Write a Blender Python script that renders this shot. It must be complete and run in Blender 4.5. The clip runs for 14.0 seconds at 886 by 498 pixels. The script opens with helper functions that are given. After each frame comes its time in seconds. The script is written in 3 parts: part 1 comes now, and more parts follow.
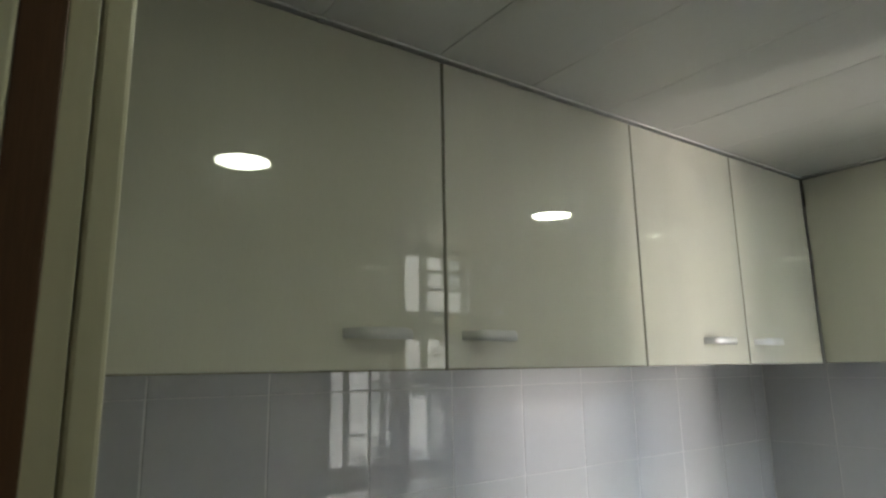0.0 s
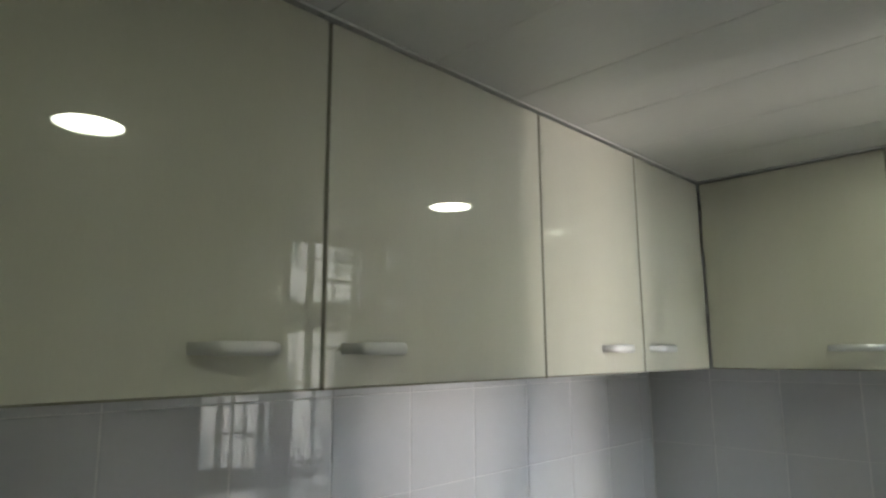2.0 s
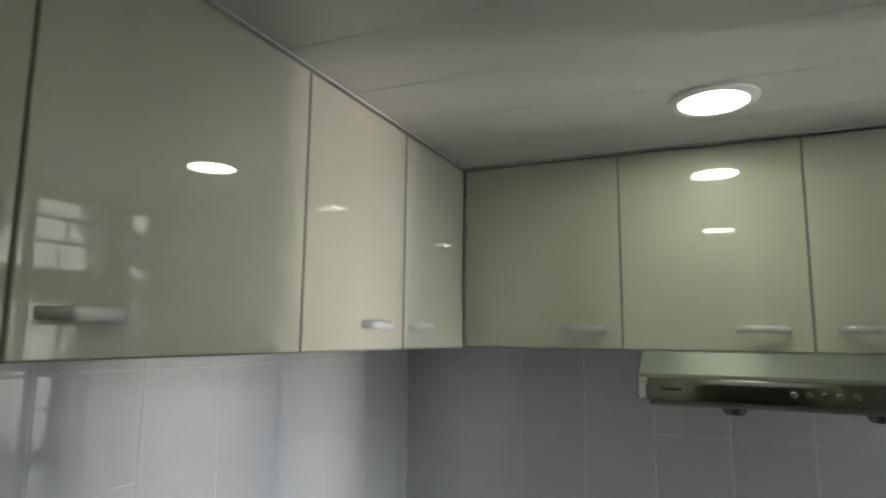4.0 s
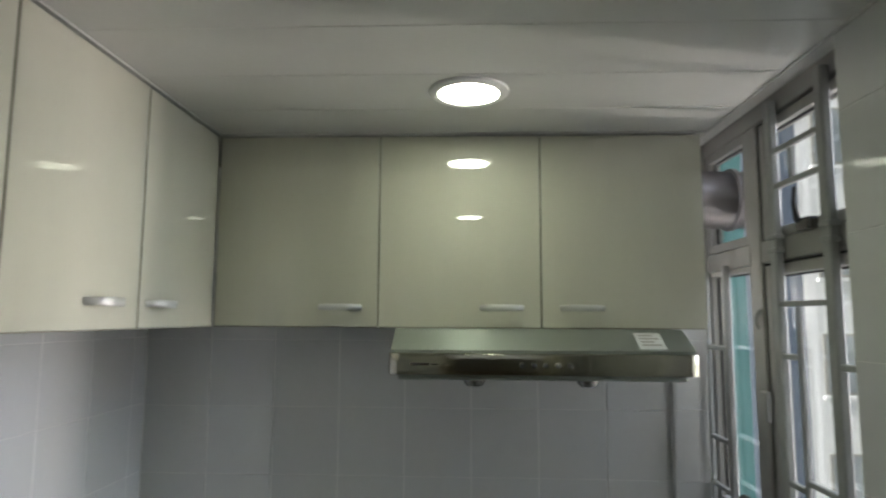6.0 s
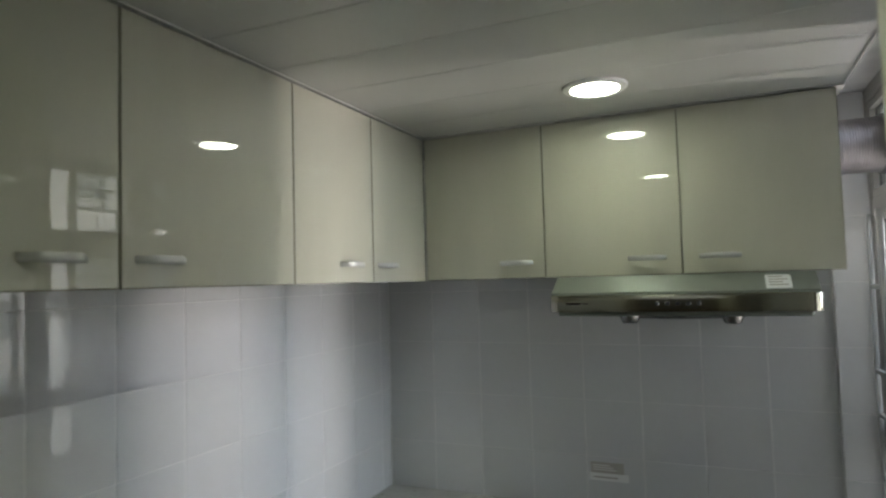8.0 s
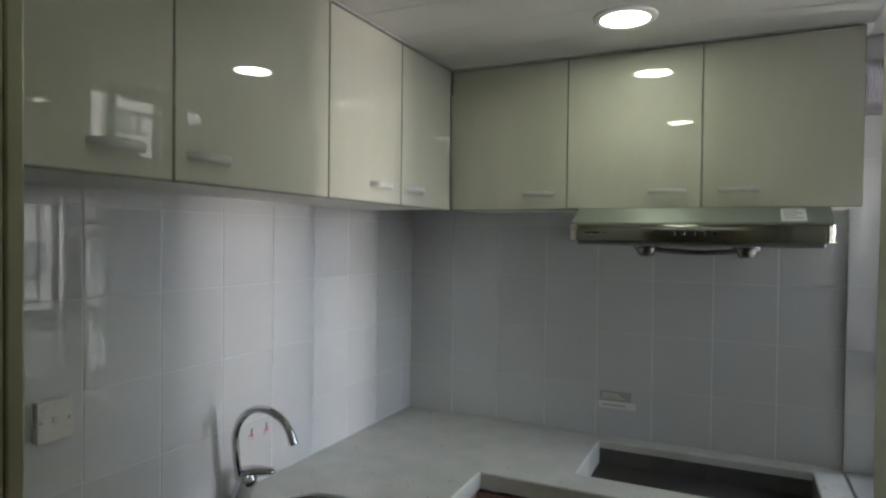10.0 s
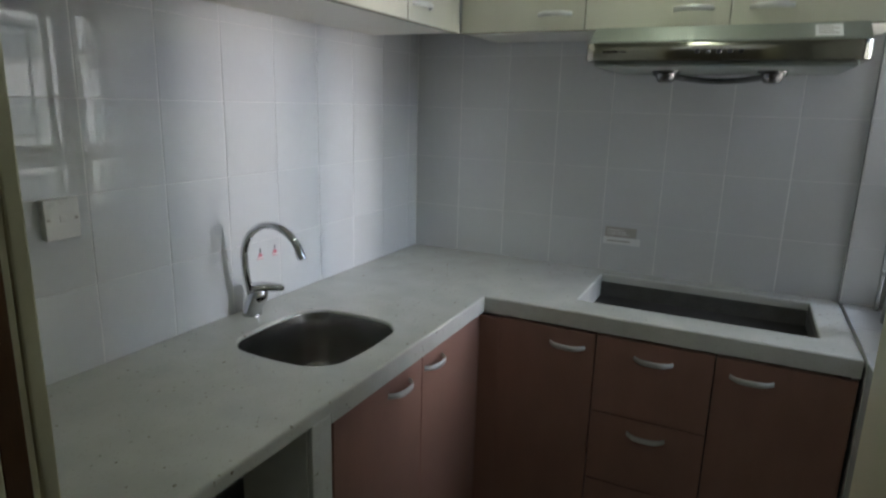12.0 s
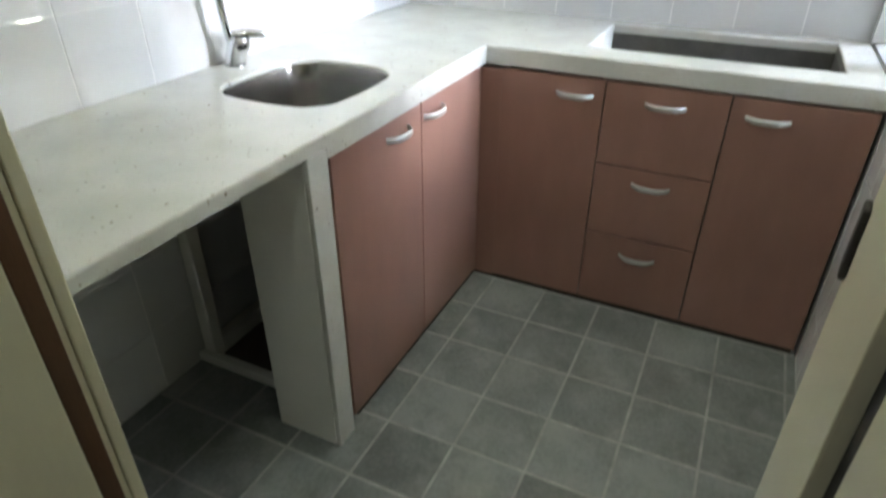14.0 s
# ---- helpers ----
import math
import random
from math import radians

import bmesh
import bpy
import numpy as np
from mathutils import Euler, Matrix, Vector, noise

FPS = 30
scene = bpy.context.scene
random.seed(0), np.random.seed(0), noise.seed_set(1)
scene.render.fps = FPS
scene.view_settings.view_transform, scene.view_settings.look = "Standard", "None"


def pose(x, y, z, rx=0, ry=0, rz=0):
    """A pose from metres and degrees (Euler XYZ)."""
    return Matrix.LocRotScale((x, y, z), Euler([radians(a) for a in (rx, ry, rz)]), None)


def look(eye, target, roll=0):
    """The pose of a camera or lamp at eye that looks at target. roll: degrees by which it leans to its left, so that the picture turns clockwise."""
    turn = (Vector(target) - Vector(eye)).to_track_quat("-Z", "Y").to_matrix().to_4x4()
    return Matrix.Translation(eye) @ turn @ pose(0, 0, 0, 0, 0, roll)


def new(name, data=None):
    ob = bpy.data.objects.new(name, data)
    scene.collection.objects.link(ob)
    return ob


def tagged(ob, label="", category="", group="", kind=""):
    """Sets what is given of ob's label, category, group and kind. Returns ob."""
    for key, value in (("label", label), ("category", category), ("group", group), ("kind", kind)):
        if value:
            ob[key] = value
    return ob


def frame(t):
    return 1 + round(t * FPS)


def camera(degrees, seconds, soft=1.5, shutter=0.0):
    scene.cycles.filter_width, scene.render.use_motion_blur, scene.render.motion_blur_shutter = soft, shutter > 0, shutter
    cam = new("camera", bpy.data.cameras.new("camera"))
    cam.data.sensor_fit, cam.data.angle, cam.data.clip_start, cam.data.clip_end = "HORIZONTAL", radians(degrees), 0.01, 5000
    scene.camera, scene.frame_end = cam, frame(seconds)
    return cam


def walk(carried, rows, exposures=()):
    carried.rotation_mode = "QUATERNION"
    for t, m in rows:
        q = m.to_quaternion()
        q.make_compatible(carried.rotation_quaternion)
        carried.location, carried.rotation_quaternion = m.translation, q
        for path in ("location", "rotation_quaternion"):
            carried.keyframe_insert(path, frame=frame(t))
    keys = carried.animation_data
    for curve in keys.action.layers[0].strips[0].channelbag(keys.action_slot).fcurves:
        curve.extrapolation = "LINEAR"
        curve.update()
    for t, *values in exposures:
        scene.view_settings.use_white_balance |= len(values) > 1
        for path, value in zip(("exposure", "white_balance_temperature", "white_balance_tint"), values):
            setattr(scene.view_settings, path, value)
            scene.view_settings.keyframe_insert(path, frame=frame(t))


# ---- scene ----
cam = camera(71.4, 14.0, soft=2.2, shutter=0.5)
PATH = [
    (0, (-2.068, -1.089, 1.629), (-0.928, 0.509, 2.012), -1.0),
    (0.5, (-2.032, -1.048, 1.648), (-0.92, 0.559, 2.072), -1.3),
    (1, (-2.014, -1.025, 1.667), (-0.819, 0.534, 2.039), -1.2),
    (1.5, (-1.995, -1.008, 1.67), (-0.699, 0.47, 2.038), -0.7),
    (2, (-1.975, -0.993, 1.673), (-0.575, 0.396, 2.003), -0.3),
    (2.5, (-1.954, -1.006, 1.671), (-0.465, 0.294, 1.976), -0.4),
    (3, (-1.935, -0.99, 1.67), (-0.327, 0.163, 1.958), 0.1),
    (5.3, (-1.884, -0.972, 1.646), (0.072, -0.624, 1.877), 0.6),
    (5.5, (-1.88, -0.984, 1.653), (0.088, -0.703, 1.871), 0.7),
    (6, (-1.881, -0.988, 1.654), (0.105, -0.905, 1.874), 0.3),
    (6.2, (-1.886, -0.98, 1.649), (0.102, -0.954, 1.868), 0.2),
    (6.5, (-1.896, -0.995, 1.649), (0.093, -0.9, 1.836), -0.5),
    (7, (-2.005, -1.068, 1.644), (-0.036, -0.762, 1.822), -0.3),
    (7.5, (-2.148, -1.165, 1.625), (-0.243, -0.575, 1.778), -0.7),
    (8, (-2.258, -1.263, 1.627), (-0.434, -0.449, 1.73), -1.6),
    (8.2, (-2.271, -1.295, 1.638), (-0.477, -0.421, 1.76), -2.9),
    (10.3, (-2.34, -1.272, 1.511), (-0.539, -0.406, 1.434), 1.4),
    (10.5, (-2.343, -1.276, 1.5), (-0.546, -0.405, 1.388), 1.5),
    (11, (-2.331, -1.278, 1.465), (-0.543, -0.408, 1.247), 1.8),
    (11.5, (-2.321, -1.267, 1.432), (-0.539, -0.42, 1.103), 2.1),
    (12, (-2.316, -1.261, 1.396), (-0.565, -0.409, 0.94), 1.5),
    (12.5, (-2.305, -1.261, 1.375), (-0.582, -0.413, 0.818), 1.2),
    (13, (-2.295, -1.264, 1.329), (-0.614, -0.426, 0.643), 1.2),
    (13.3, (-2.285, -1.254, 1.308), (-0.637, -0.44, 0.521), 0.9),
    (13.5, (-2.284, -1.257, 1.284), (-0.657, -0.458, 0.44), 0.7),
    (14, (-2.295, -1.254, 1.226), (-0.752, -0.51, 0.193), 0.1),
]
walk(cam, [(t, look(eye, target, roll)) for t, eye, target, roll in PATH],
     [(0.0, 0.07, 6500, 7), (2.0, -0.03, 6500, 7), (3.2, -0.14, 6500, 7), (5.5, -0.22, 6450, 7), (6.5, 0.0, 6450, 7), (7.5, -0.06, 6400, 7), (8.2, -0.22, 6450, 7), (11.0, -0.24, 6250, 8), (11.5, -0.20, 6220, 8), (12.0, -0.02, 6200, 8), (12.5, 0.27, 6150, 8), (13.0, 0.72, 6100, 8), (13.5, 1.28, 6100, 8), (14.0, 1.95, 6250, 9)])
SKY, SUN, WARM, COOL, HALL, LED = 0.06, 10.0, 930.0, 880.0, 0.92, 36.0
# ---------- world, daylight, lamps ----------
world = bpy.data.worlds.new("sky")
scene.world = world
world.use_nodes = True
sky = world.node_tree.nodes.new("ShaderNodeTexSky")
sky.sky_type = "NISHITA"
sky.sun_disc = False
sky.sun_elevation, sky.sun_rotation = radians(34), radians(-8)
world.node_tree.links.new(sky.outputs[0], world.node_tree.nodes["Background"].inputs[0])
world.node_tree.nodes["Background"].inputs[1].default_value = SKY


def lamp(name, kind, m, energy, color):
    data = bpy.data.lights.new(name, kind)
    data.energy, data.color = energy, color
    ob = new(name, data)
    ob.matrix_world = m
    return ob


sun = lamp("sun", "SUN", look((0, 0, 0), (0.12, -0.83, -0.54)), SUN, (1.0, 0.95, 0.88))
sun.data.angle = radians(8)
# daylight between the houses: a sunlit facade and, beside it, open sky above
for name, x, z, wide, tall, power, tint in (("facade_daylight", 1.35, 0.2, 0.8, 9.0, WARM, (1.0, 0.89, 0.85)), ("sky_daylight", 0.75, 4.0, 4.4, 5.0, COOL, (0.66, 0.78, 1.0))):
    slot = lamp(name, "AREA", look((x, -10.6, z), (-0.45, -1.6, 1.35)), power, tint)
    slot.data.shape, slot.data.size, slot.data.size_y = "RECTANGLE", wide, tall
# added fill lamp, unseen, high behind the door: lifts floor and lower fronts
hall = lamp("hall_fill", "AREA", look((-2.95, -1.05, 2.3), (-1.2, -1.05, 0.2)), HALL, (0.97, 1.0, 0.99))
hall.data.shape, hall.data.size, hall.data.size_y = "RECTANGLE", 1.0, 0.5


# ---------- materials ----------
def nodes_of(name):
    m = bpy.data.materials.new(name)
    m.use_nodes = True
    n = m.node_tree.nodes
    return m, n, m.node_tree.links, n["Principled BSDF"]


def ramp(n, links, source, stops):
    r = n.new("ShaderNodeValToRGB")
    e = r.color_ramp.elements
    e[0].position, e[0].color = stops[0][0], (*stops[0][1], 1)
    e[1].position, e[1].color = stops[-1][0], (*stops[-1][1], 1)
    for p, c in stops[1:-1]:
        e.new(p).color = (*c, 1)
    links.new(source, r.inputs[0])
    return r.outputs[0]


def surface(name, color, rough=0.5, metal=0.0, vary=0.08, scale=6.0, fine=180.0, bump=0.02, coat=0.0, stretch=(1, 1, 1), piece=0.0, spec=0.5, wave=0.0, wave_scale=5.0, dust=None):
    """A surface with colour drift at two scales, uneven gloss and fine relief."""
    m, n, links, b = nodes_of(name)
    co = n.new("ShaderNodeTexCoord")
    mp = n.new("ShaderNodeMapping")
    mp.inputs["Scale"].default_value = stretch
    links.new(co.outputs["Object"], mp.inputs[0])
    spot = mp.outputs[0]
    if piece:
        # each piece takes its own stretch of the pattern
        info = n.new("ShaderNodeObjectInfo")
        far = n.new("ShaderNodeVectorMath")
        far.operation = "MULTIPLY_ADD"
        links.new(info.outputs["Random"], far.inputs[0])
        far.inputs[1].default_value = (31.0, 17.0, 53.0)
        links.new(mp.outputs[0], far.inputs[2])
        spot = far.outputs[0]
    big, small = n.new("ShaderNodeTexNoise"), n.new("ShaderNodeTexNoise")
    for t, s, d in ((big, scale, 4), (small, fine, 3)):
        t.inputs["Scale"].default_value, t.inputs["Detail"].default_value = s, d
        links.new(spot, t.inputs["Vector"])
    dark = tuple(c * (1 - vary) for c in color)
    light = tuple(min(1, c * (1 + vary)) for c in color)
    mix = n.new("ShaderNodeMix")
    mix.data_type = "FLOAT"
    mix.inputs[0].default_value = 0.35
    links.new(big.outputs[0], mix.inputs[2])
    links.new(small.outputs[0], mix.inputs[3])
    value = mix.outputs[0]
    if piece:
        ma = n.new("ShaderNodeMath")
        ma.operation = "MULTIPLY_ADD"
        links.new(info.outputs["Random"], ma.inputs[0])
        ma.inputs[1].default_value = piece
        links.new(value, ma.inputs[2])
        mb = n.new("ShaderNodeMath")
        mb.operation = "SUBTRACT"
        links.new(ma.outputs[0], mb.inputs[0])
        mb.inputs[1].default_value = piece / 2
        value = mb.outputs[0]
    tone = ramp(n, links, value, [(0.3, dark), (0.7, light)])
    if dust:
        # pale cement dust in loose patches
        cloud = n.new("ShaderNodeTexNoise")
        cloud.inputs["Scale"].default_value, cloud.inputs["Detail"].default_value, cloud.inputs["Roughness"].default_value = 7.0, 8, 0.7
        links.new(spot, cloud.inputs["Vector"])
        cover = n.new("ShaderNodeMapRange")
        links.new(cloud.outputs[0], cover.inputs[0])
        cover.inputs[1].default_value, cover.inputs[2].default_value, cover.inputs[4].default_value = 0.50, 0.78, 0.6
        over = n.new("ShaderNodeMix")
        over.data_type = "RGBA"
        links.new(cover.outputs[0], over.inputs[0])
        links.new(tone, over.inputs[6])
        over.inputs[7].default_value = (*dust, 1)
        tone = over.outputs[2]
    links.new(tone, b.inputs["Base Color"])
    mr = n.new("ShaderNodeMapRange")
    links.new(big.outputs[0], mr.inputs[0])
    mr.inputs[3].default_value, mr.inputs[4].default_value = rough * 0.8, min(1, rough * 1.25)
    links.new(mr.outputs[0], b.inputs["Roughness"])
    b.inputs["Metallic"].default_value = metal
    b.inputs["Specular IOR Level"].default_value = spec
    b.inputs["Coat Weight"].default_value = coat
    b.inputs["Coat IOR"].default_value = 1.8
    b.inputs["Coat Roughness"].default_value = 0.012
    bp = n.new("ShaderNodeBump")
    bp.inputs["Strength"].default_value = bump
    bp.inputs["Distance"].default_value = 0.002
    links.new(small.outputs[0], bp.inputs["Height"])
    if wave:
        w = n.new("ShaderNodeTexNoise")
        w.inputs["Scale"].default_value, w.inputs["Detail"].default_value = wave_scale, 1
        links.new(spot, w.inputs["Vector"])
        b2 = n.new("ShaderNodeBump")
        b2.inputs["Strength"].default_value, b2.inputs["Distance"].default_value = wave, 0.01
        links.new(w.outputs[0], b2.inputs["Height"])
        links.new(b2.outputs[0], bp.inputs["Normal"])
        links.new(b2.outputs[0], b.inputs["Coat Normal"])
    links.new(bp.outputs[0], b.inputs["Normal"])
    return m


def speckled(name):
    """White composite stone with sparse grey and dark chips."""
    m, n, links, b = nodes_of(name)
    co = n.new("ShaderNodeTexCoord")
    base = n.new("ShaderNodeTexNoise")
    base.inputs["Scale"].default_value, base.inputs["Detail"].default_value = 9, 5
    links.new(co.outputs["Object"], base.inputs["Vector"])
    last = ramp(n, links, base.outputs[0], [(0.3, (0.50, 0.495, 0.452)), (0.7, (0.58, 0.575, 0.53))])
    for scale, edge, tint, keep in ((52, 0.18, (0.23, 0.19, 0.15), 0.95), (75, 0.21, (0.36, 0.33, 0.27), 0.90), (150, 0.28, (0.48, 0.46, 0.41), 0.75)):
        v = n.new("ShaderNodeTexVoronoi")
        v.inputs["Scale"].default_value = scale
        links.new(co.outputs["Object"], v.inputs["Vector"])
        near = n.new("ShaderNodeMath")
        near.operation, near.inputs[1].default_value = "LESS_THAN", edge
        links.new(v.outputs["Distance"], near.inputs[0])
        sep = n.new("ShaderNodeSeparateColor")
        links.new(v.outputs["Color"], sep.inputs[0])
        pick = n.new("ShaderNodeMath")
        pick.operation, pick.inputs[1].default_value = "GREATER_THAN", keep
        links.new(sep.outputs[0], pick.inputs[0])
        both = n.new("ShaderNodeMath")
        both.operation = "MULTIPLY"
        links.new(near.outputs[0], both.inputs[0])
        links.new(pick.outputs[0], both.inputs[1])
        mix = n.new("ShaderNodeMix")
        mix.data_type = "RGBA"
        links.new(both.outputs[0], mix.inputs[0])
        links.new(last, mix.inputs[6])
        mix.inputs[7].default_value = (*tint, 1)
        last = mix.outputs[2]
    links.new(last, b.inputs["Base Color"])
    b.inputs["Roughness"].default_value = 0.05
    return m


def glow(name, color, strength):
    m, n, links, b = nodes_of(name)
    b.inputs["Base Color"].default_value = (0.9, 0.9, 0.9, 1)
    b.inputs["Emission Color"].default_value = (*color, 1)
    b.inputs["Emission Strength"].default_value = strength
    return m


def clear(name, tint, rough=0.0):
    m, n, links, b = nodes_of(name)
    b.inputs["Base Color"].default_value = (*tint, 1)
    b.inputs["Transmission Weight"].default_value = 1.0
    b.inputs["Roughness"].default_value = rough
    b.inputs["IOR"].default_value = 1.45
    return m


M_TILE = surface("glazed_tile", (0.60, 0.605, 0.605), 0.018, vary=0.025, scale=3, fine=60, bump=0.002, piece=0.2, wave=0.009, wave_scale=7, spec=1.0)
M_GROUT = surface("grout", (0.70, 0.695, 0.675), 0.8, vary=0.12, scale=12, fine=300, bump=0.2)
M_FLOOR = surface("slate_floor_tile", (0.172, 0.181, 0.176), 0.42, vary=0.34, scale=9, fine=90, bump=0.12, piece=0.22, dust=(0.33, 0.33, 0.315))
M_FGROUT = surface("floor_grout", (0.31, 0.31, 0.29), 0.9, vary=0.3, scale=20, fine=300, bump=0.3)
M_DOOR = surface("cream_gloss_laminate", (0.562, 0.553, 0.462), 0.30, vary=0.035, scale=2.5, fine=90, bump=0.004, coat=1.0, stretch=(6, 6, 1), wave=0.006, wave_scale=2, spec=0.2)
M_CARC = surface("cabinet_board", (0.66, 0.64, 0.58), 0.45, vary=0.05, scale=6, fine=200)
# near-black: shade painted in gaps and recesses, also dark metal and marks
M_DARK = surface("near_black_shade_and_marks", (0.03, 0.025, 0.02), 0.8, vary=0.2)
M_ALU = surface("brushed_aluminium", (0.62, 0.62, 0.60), 0.34, 1.0, vary=0.06, scale=10, fine=300, stretch=(1, 1, 8))
M_HANDLE = surface("satin_handle", (0.60, 0.60, 0.58), 0.54, 0.85, vary=0.04, scale=30, fine=400)
M_EDGE = surface("grey_edge_and_shadow_line", (0.27, 0.26, 0.21), 0.65, vary=0.08, scale=20, fine=300, spec=0.2)
M_BROWN = surface("brown_laminate", (0.29, 0.158, 0.120), 0.37, vary=0.11, scale=5, fine=220, bump=0.015, stretch=(3, 3, 1))
M_STEEL = surface("stainless_steel", (0.50, 0.485, 0.42), 0.13, 1.0, vary=0.05, scale=8, fine=500, stretch=(1, 0.08, 6), bump=0.03)
M_STEEL_TOP = surface("stainless_sheet", (0.39, 0.425, 0.39), 0.44, 1.0, vary=0.05, scale=8, fine=400, stretch=(1, 0.1, 1), bump=0.03)
M_SINK = surface("sink_steel", (0.36, 0.345, 0.32), 0.23, 1.0, vary=0.08, scale=12, fine=400, bump=0.03)
M_CHROME = surface("chrome", (0.64, 0.645, 0.66), 0.05, 1.0, vary=0.03, scale=20, fine=200, bump=0.0)
M_KNOB = surface("dark_chrome", (0.21, 0.205, 0.20), 0.20, 1.0, vary=0.05)
M_BOARD = surface("bare_cabinet_board", (0.20, 0.185, 0.16), 0.7, vary=0.15, scale=8, fine=150, bump=0.1)
M_SCREED = surface("dark_screed", (0.11, 0.09, 0.075), 0.85, vary=0.35, scale=12, fine=140, bump=0.3)
# darker than the doors: the shade beside the jamb is in this colour
M_FILL = surface("shaded_filler", (0.30, 0.295, 0.235), 0.5, vary=0.06, scale=5, fine=150, spec=0.3)
M_STONE = speckled("speckled_counter_stone")
M_CEIL = surface("white_ceiling_panel", (0.62, 0.62, 0.60), 0.20, vary=0.03, scale=2, fine=120, bump=0.01, stretch=(1, 0.4, 1))
M_WHITE = surface("white_paint", (0.74, 0.73, 0.69), 0.45, vary=0.05, scale=5, fine=150, bump=0.05)
M_CREAM = surface("cream_gloss_paint", (0.58, 0.55, 0.40), 0.35, vary=0.06, scale=8, fine=120, bump=0.08, stretch=(1, 1, 0.3))
M_WOOD = surface("dark_brown_wood", (0.090, 0.040, 0.016), 0.5, vary=0.35, scale=6, fine=90, bump=0.1, stretch=(8, 8, 0.5))
M_HALL = surface("hall_wall_paint", (0.62, 0.59, 0.50), 0.7, vary=0.04, scale=3, fine=150, bump=0.05)
M_HFLOOR = surface("hall_floor_wood", (0.20, 0.12, 0.07), 0.4, vary=0.25, scale=4, fine=80, stretch=(1, 8, 1))
M_WFRAME = surface("aluminium_window_frame", (0.27, 0.263, 0.245), 0.55, 0.0, vary=0.10, scale=12, fine=250)
M_GRILLE = surface("grey_grille_paint", (0.27, 0.275, 0.265), 0.55, 0.0, vary=0.12, scale=18, fine=250)
M_BLACK = surface("black_rubber", (0.015, 0.014, 0.013), 0.6, vary=0.2)
M_GLASS = clear("window_glass", (0.97, 0.985, 0.98))
M_DUCT = surface("aluminium_foil_duct", (0.25, 0.235, 0.245), 0.33, 1.0, vary=0.05, scale=20, fine=200, bump=0.02)
M_LED = glow("led_diffuser", (0.95, 1.0, 0.79), LED * 1.22)
# the west lamp glows weaker, tuned for the left wall doors
M_LED_DIM = glow("dimmer_led_diffuser", (0.95, 1.0, 0.79), LED * 0.7)
M_RING = surface("white_lamp_ring", (0.78, 0.78, 0.76), 0.35, vary=0.02)
M_PLASTIC = surface("white_plastic", (0.62, 0.61, 0.575), 0.28, vary=0.03, scale=20)
M_PAPER = surface("white_paper", (0.72, 0.72, 0.70), 0.6, vary=0.04, scale=30)
M_PGREY = surface("grey_print", (0.40, 0.375, 0.33), 0.6, vary=0.1)
M_RED = surface("red_print", (0.52, 0.16, 0.20), 0.5, vary=0.1)
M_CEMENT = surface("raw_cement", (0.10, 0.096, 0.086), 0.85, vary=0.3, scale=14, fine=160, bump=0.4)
M_TEAL = surface("teal_house_paint", (0.07, 0.205, 0.205), 0.7, vary=0.08, scale=0.6, fine=12, bump=0.1)
M_PALE = surface("pale_house_render", (0.78, 0.79, 0.80), 0.8, vary=0.06, scale=0.5, fine=10, bump=0.1)
M_SLATE = surface("slate_house_render", (0.07, 0.09, 0.125), 0.7, vary=0.1, scale=0.5, fine=10, bump=0.1)
M_HGLASS = surface("house_window_glass", (0.25, 0.28, 0.30), 0.15, vary=0.25, scale=1)
M_GROUND = surface("far_street", (0.10, 0.10, 0.095), 0.9, vary=0.3, scale=0.2, fine=3)

# ---------- building helpers ----------
ORIGIN = {}


def thing(name, at, label, category, group="", kind=""):
    ob = new(name)
    ob.empty_display_size = 0.05
    ob.location = at
    ORIGIN[ob] = Vector(at)
    return tagged(ob, label, category, group, kind)


def link_mesh(name, bm, material, smooth=False):
    me = bpy.data.meshes.new(name)
    bm.normal_update()
    bm.to_mesh(me)
    bm.free()
    me.materials.append(material)
    if smooth:
        me.polygons.foreach_set("use_smooth", [True] * len(me.polygons))
        me.set_sharp_from_angle(angle=radians(40))
    return me


def part(name, bm, material, parent, label="", smooth=False):
    """One mesh object, drawn in world places, under a thing or a part."""
    o = ORIGIN[parent]
    bmesh.ops.translate(bm, vec=-o, verts=bm.verts)
    ob = new(name, link_mesh(name, bm, material, smooth))
    ob.parent = parent
    ORIGIN[ob] = o
    return tagged(ob, label)


def placed(name, mesh, parent, at, turn=(0, 0, 0), label=""):
    """A part on a shared mesh, at a world place."""
    ob = new(name, mesh)
    ob.parent = parent
    ob.location = Vector(at) - ORIGIN[parent]
    ob.rotation_euler = [radians(a) for a in turn]
    return tagged(ob, label)


def single(name, bm, material, label, category, kind="", group="", smooth=False):
    """A thing that is one mesh."""
    c = sum((v.co for v in bm.verts), Vector()) / len(bm.verts)
    low = min(v.co.z for v in bm.verts)
    o = Vector((c.x, c.y, low))
    bmesh.ops.translate(bm, vec=-o, verts=bm.verts)
    ob = new(name, link_mesh(name, bm, material, smooth))
    ob.location = o
    ORIGIN[ob] = o
    return tagged(ob, label, category, group, kind)


